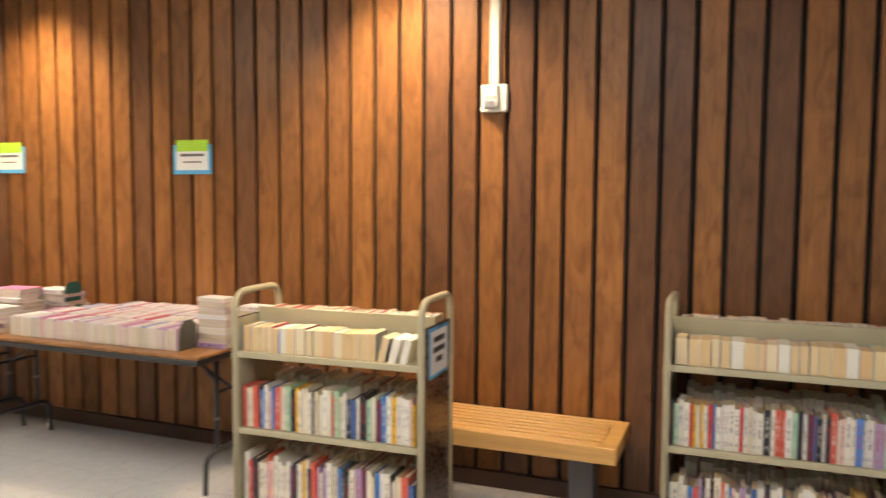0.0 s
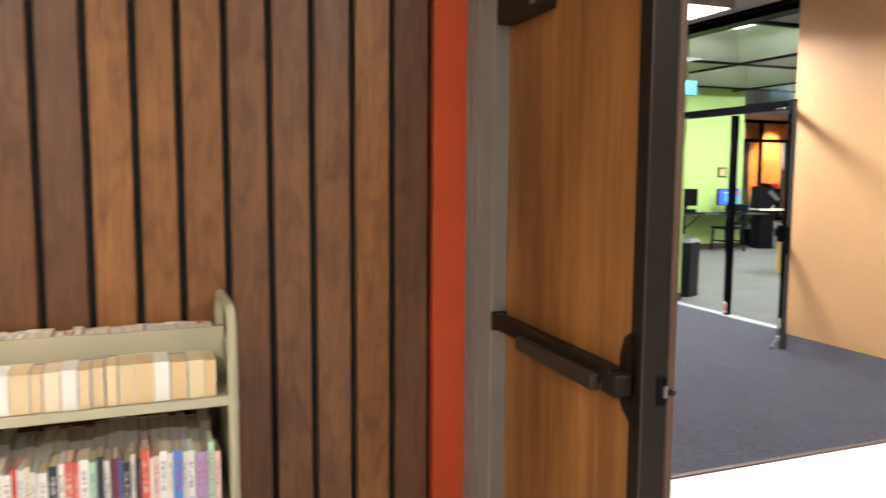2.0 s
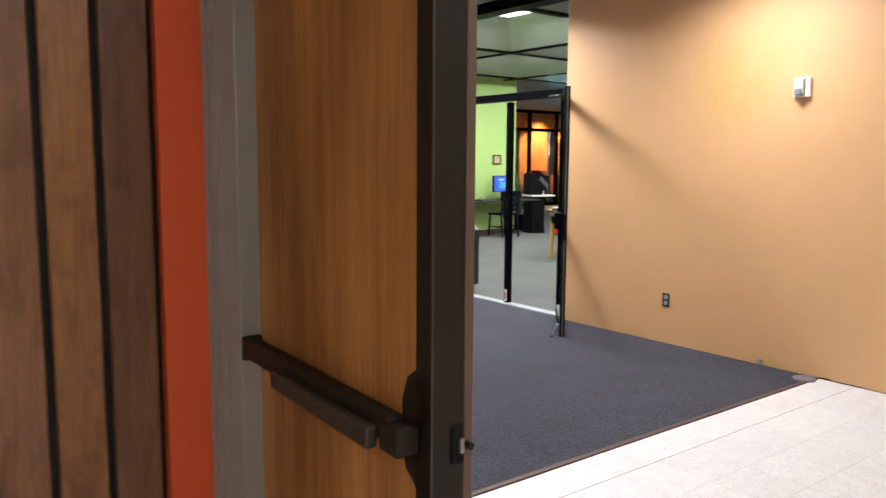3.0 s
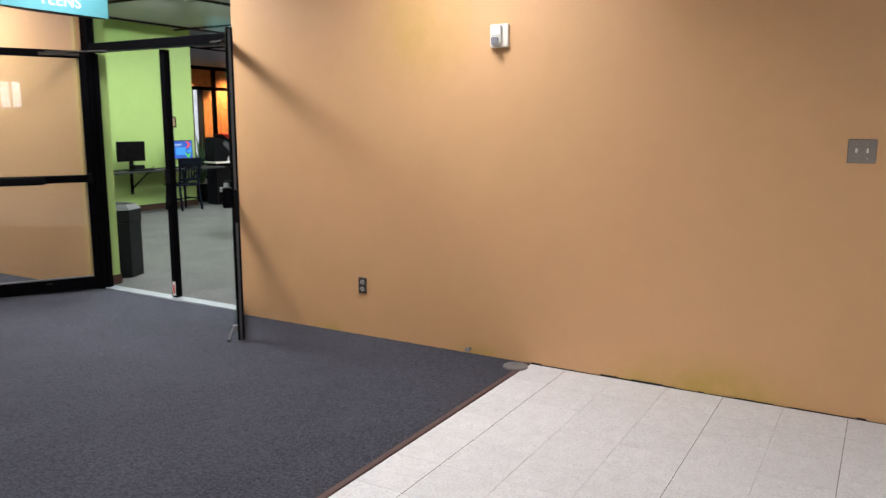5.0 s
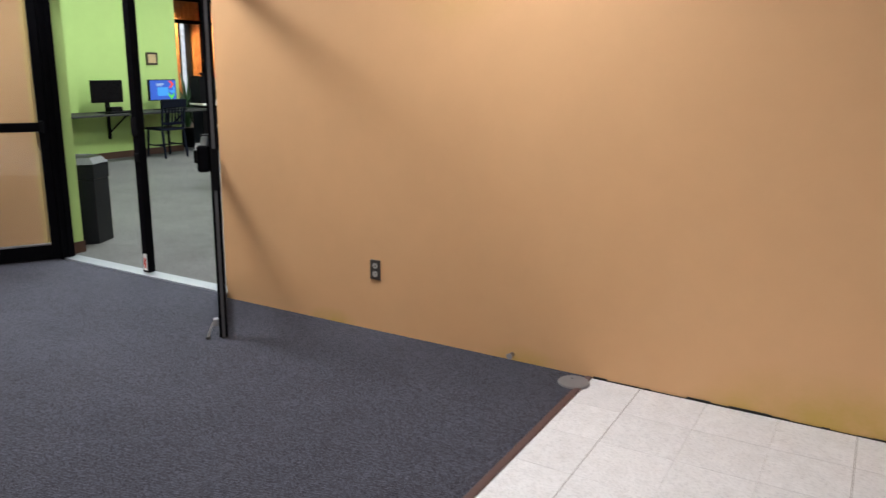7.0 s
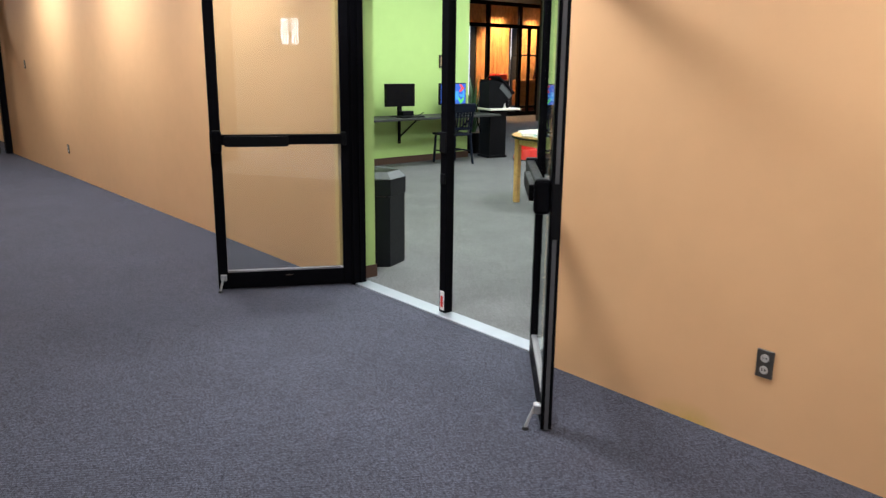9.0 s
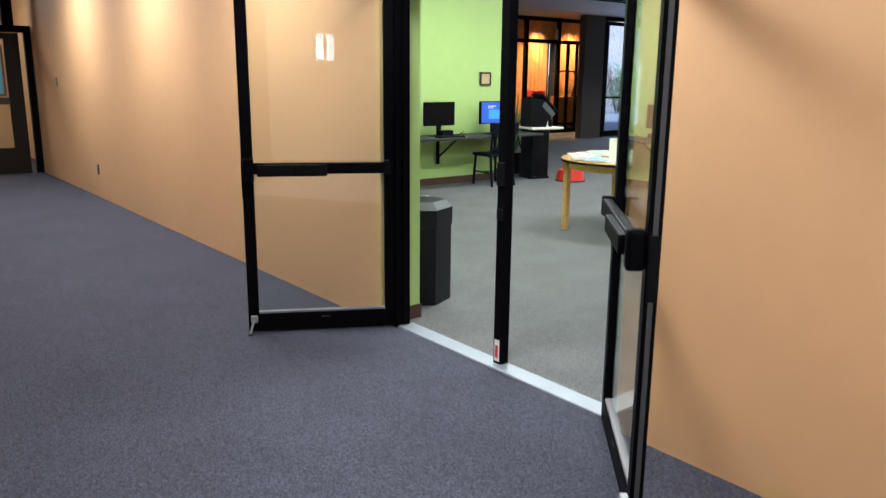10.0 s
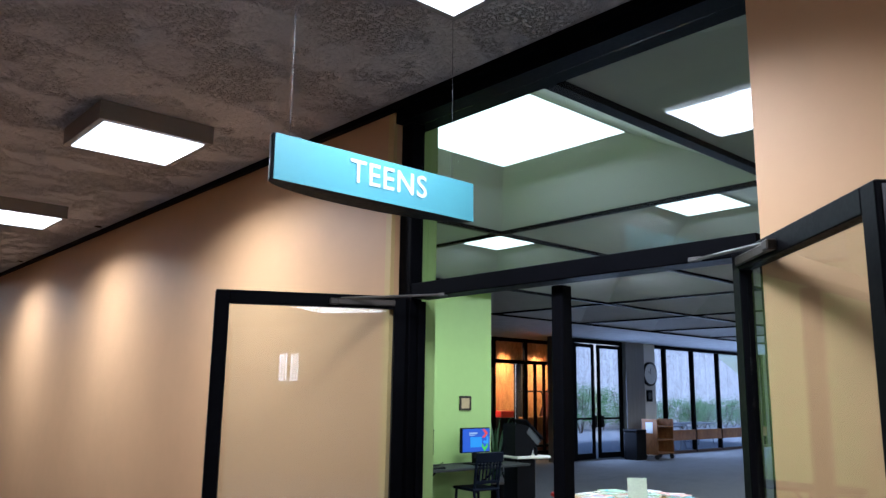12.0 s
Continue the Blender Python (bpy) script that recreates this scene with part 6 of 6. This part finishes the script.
def bush(x, y, r, h, mt, seed):
    g = random.Random(seed)
    t = thing("bush", "loose leafy shrub before the board fence", "bush", pose(x, y, -0.06), "shrubs in the court")
    for k in range(5):
        a = g.uniform(0, 6.28)
        part("stem", tube(bmesh.new(), [(0.05 * math.cos(a), 0.05 * math.sin(a), 0), (r * 0.4 * math.cos(a), r * 0.4 * math.sin(a), h * 0.45), (r * 0.6 * math.cos(a), r * 0.6 * math.sin(a), h * 0.85)], 0.018, 5), BARK, t)
    verts, faces = [], []
    clumps = [(g.gauss(0, r * 0.45), g.gauss(0, r * 0.4), h * (0.25 + 0.7 * g.random()), g.uniform(0.16, 0.34)) for _ in range(26)]
    for _ in range(1500):
        cx, cy, cz, cr = g.choice(clumps)
        p0 = Vector((cx + g.gauss(0, cr * 0.6), cy + g.gauss(0, cr * 0.6), max(0.05, cz + g.gauss(0, cr * 0.55))))
        d = Vector((g.gauss(0, 1), g.gauss(0, 1), g.gauss(0, 0.7))).normalized()
        e = d.orthogonal().normalized()
        l, w = g.uniform(0.05, 0.10), g.uniform(0.02, 0.035)
        i = len(verts)
        verts += [p0, p0 + d * l * 0.5 + e * w, p0 + d * l, p0 + d * l * 0.5 - e * w]
        faces.append((i, i + 1, i + 2, i + 3))
    me = bpy.data.meshes.new("leaves")
    me.from_pydata(verts, [], faces)
    me.materials.append(mt)
    ob = new("leaves", me)
    ob.parent = t
    tagged(ob, kind="stuff")


for k in range(17):
    bush(29.5 + k * 1.15 + rng.uniform(-0.4, 0.4), 27.6 + rng.uniform(-0.5, 0.5), rng.uniform(0.85, 1.15), rng.uniform(1.9, 2.4) if k < 6 else rng.uniform(1.2, 1.6), LEAF_B if k in (1, 6) else LEAF_A, 40 + k)


def picnic_table(m):
    t = thing("picnic_table", "pale round-framed steel picnic table in the court", "picnic table", m, "picnic tables")
    part("tabletop", boxed(-0.9, -0.38, 0.70, 0.9, 0.38, 0.74, bevel=0.01), TABLE_STEEL, t)
    for s in (-1, 1):
        part("seat", boxed(-0.9, s * 0.78 - 0.13, 0.41, 0.9, s * 0.78 + 0.13, 0.45, bevel=0.01), TABLE_STEEL, t)
    for x in (-0.6, 0.6):
        part("frame", tube(bmesh.new(), [(x, -0.85, 0.41), (x, -0.8, 0.03), (x, -0.5, 0.03), (x, -0.3, 0.70), (x, 0.3, 0.70), (x, 0.5, 0.03), (x, 0.8, 0.03), (x, 0.85, 0.41)], 0.03, 8), TABLE_STEEL, t)


picnic_table(pose(26.0, 19.5, -0.06, 0, 0, 8))
picnic_table(pose(29.4, 20.5, -0.06, 0, 0, -10))

# ---- pieces: slats of the lobby wall and floor tiles ----
# widths of the slats in millimetres and their tones, from the red post westwards
SLAT_MM = (152, 150, 147, 148, 148, 150, 137, 146, 148, 150, 143, 149, 148, 154, 155, 151, 147, 148, 151, 152, 142, 148, 149, 149, 161,
           146, 154, 150, 153, 155, 151, 151, 155, 154, 157, 147, 155, 156, 158, 148)
SLAT_TONES = "dbcccbbadcaddaabdbcdbbabbbbcbabacaabaabbcddcbcdabcbd"
right = 1.385
for k, tone in enumerate(SLAT_TONES):
    w = (SLAT_MM[k] if k < len(SLAT_MM) else 150) / 1000
    right -= w
    ob = new("slat", meshed("slat", boxed(0.012, 0, 0.085, w - 0.012, 0.032, 2.949, bevel=0.004), PLANKS[tone]))
    ob.parent = wall_north
    ob.location = (right, NORTH + rng.uniform(-0.001, 0.001), 0)
TS = 0.3035
JX, JY = 4.985, 3.692
floor = bpy.data.objects["floor_lobby"]
tile_me = meshed("tile", boxed(0.0006, 0.0006, -0.0038, TS - 0.0006, TS - 0.0006, 0.0, bevel=0.0005), TILE)
rest = bmesh.new()
for i in range(-38, 4):
    for j in range(-23, 1):
        x, y = JX + i * TS, JY + j * TS
        x1, y1 = min(x + TS, EAST - 0.002), min(y + TS, 3.9285)
        if x1 - x < 0.02 or x < -6.5 or y < -3.0:
            continue
        whole = abs(x1 - x - TS) < 1e-6 and abs(y1 - y - TS) < 1e-6
        if x > 1.8 and y > 0.2:
            if whole:
                ob = new("tile", tile_me)
                ob.location = (x, y, 0)
            else:
                ob = new("tile", meshed("tile", boxed(0.0009, 0.0009, -0.0038, x1 - x - 0.0009, y1 - y - 0.0009, 0.0), TILE))
                ob.location = (x, y, 0)
            ob.parent = floor
        else:
            v = [rest.verts.new(c) for c in ((x + 0.001, y + 0.001, 0), (x1 - 0.001, y + 0.001, 0), (x1 - 0.001, y1 - 0.001, 0), (x + 0.001, y1 - 0.001, 0))]
            rest.faces.new(v)
tagged(part("tiles", rest, TILE, floor), kind="stuff")
for y in (JY, JY - 3 * TS, JY - 5 * TS):
    part("seam", boxed(2.4, y - 0.0013, -0.003, EAST - 0.002, y + 0.0013, 0.0004), GROUT_DARK, floor)
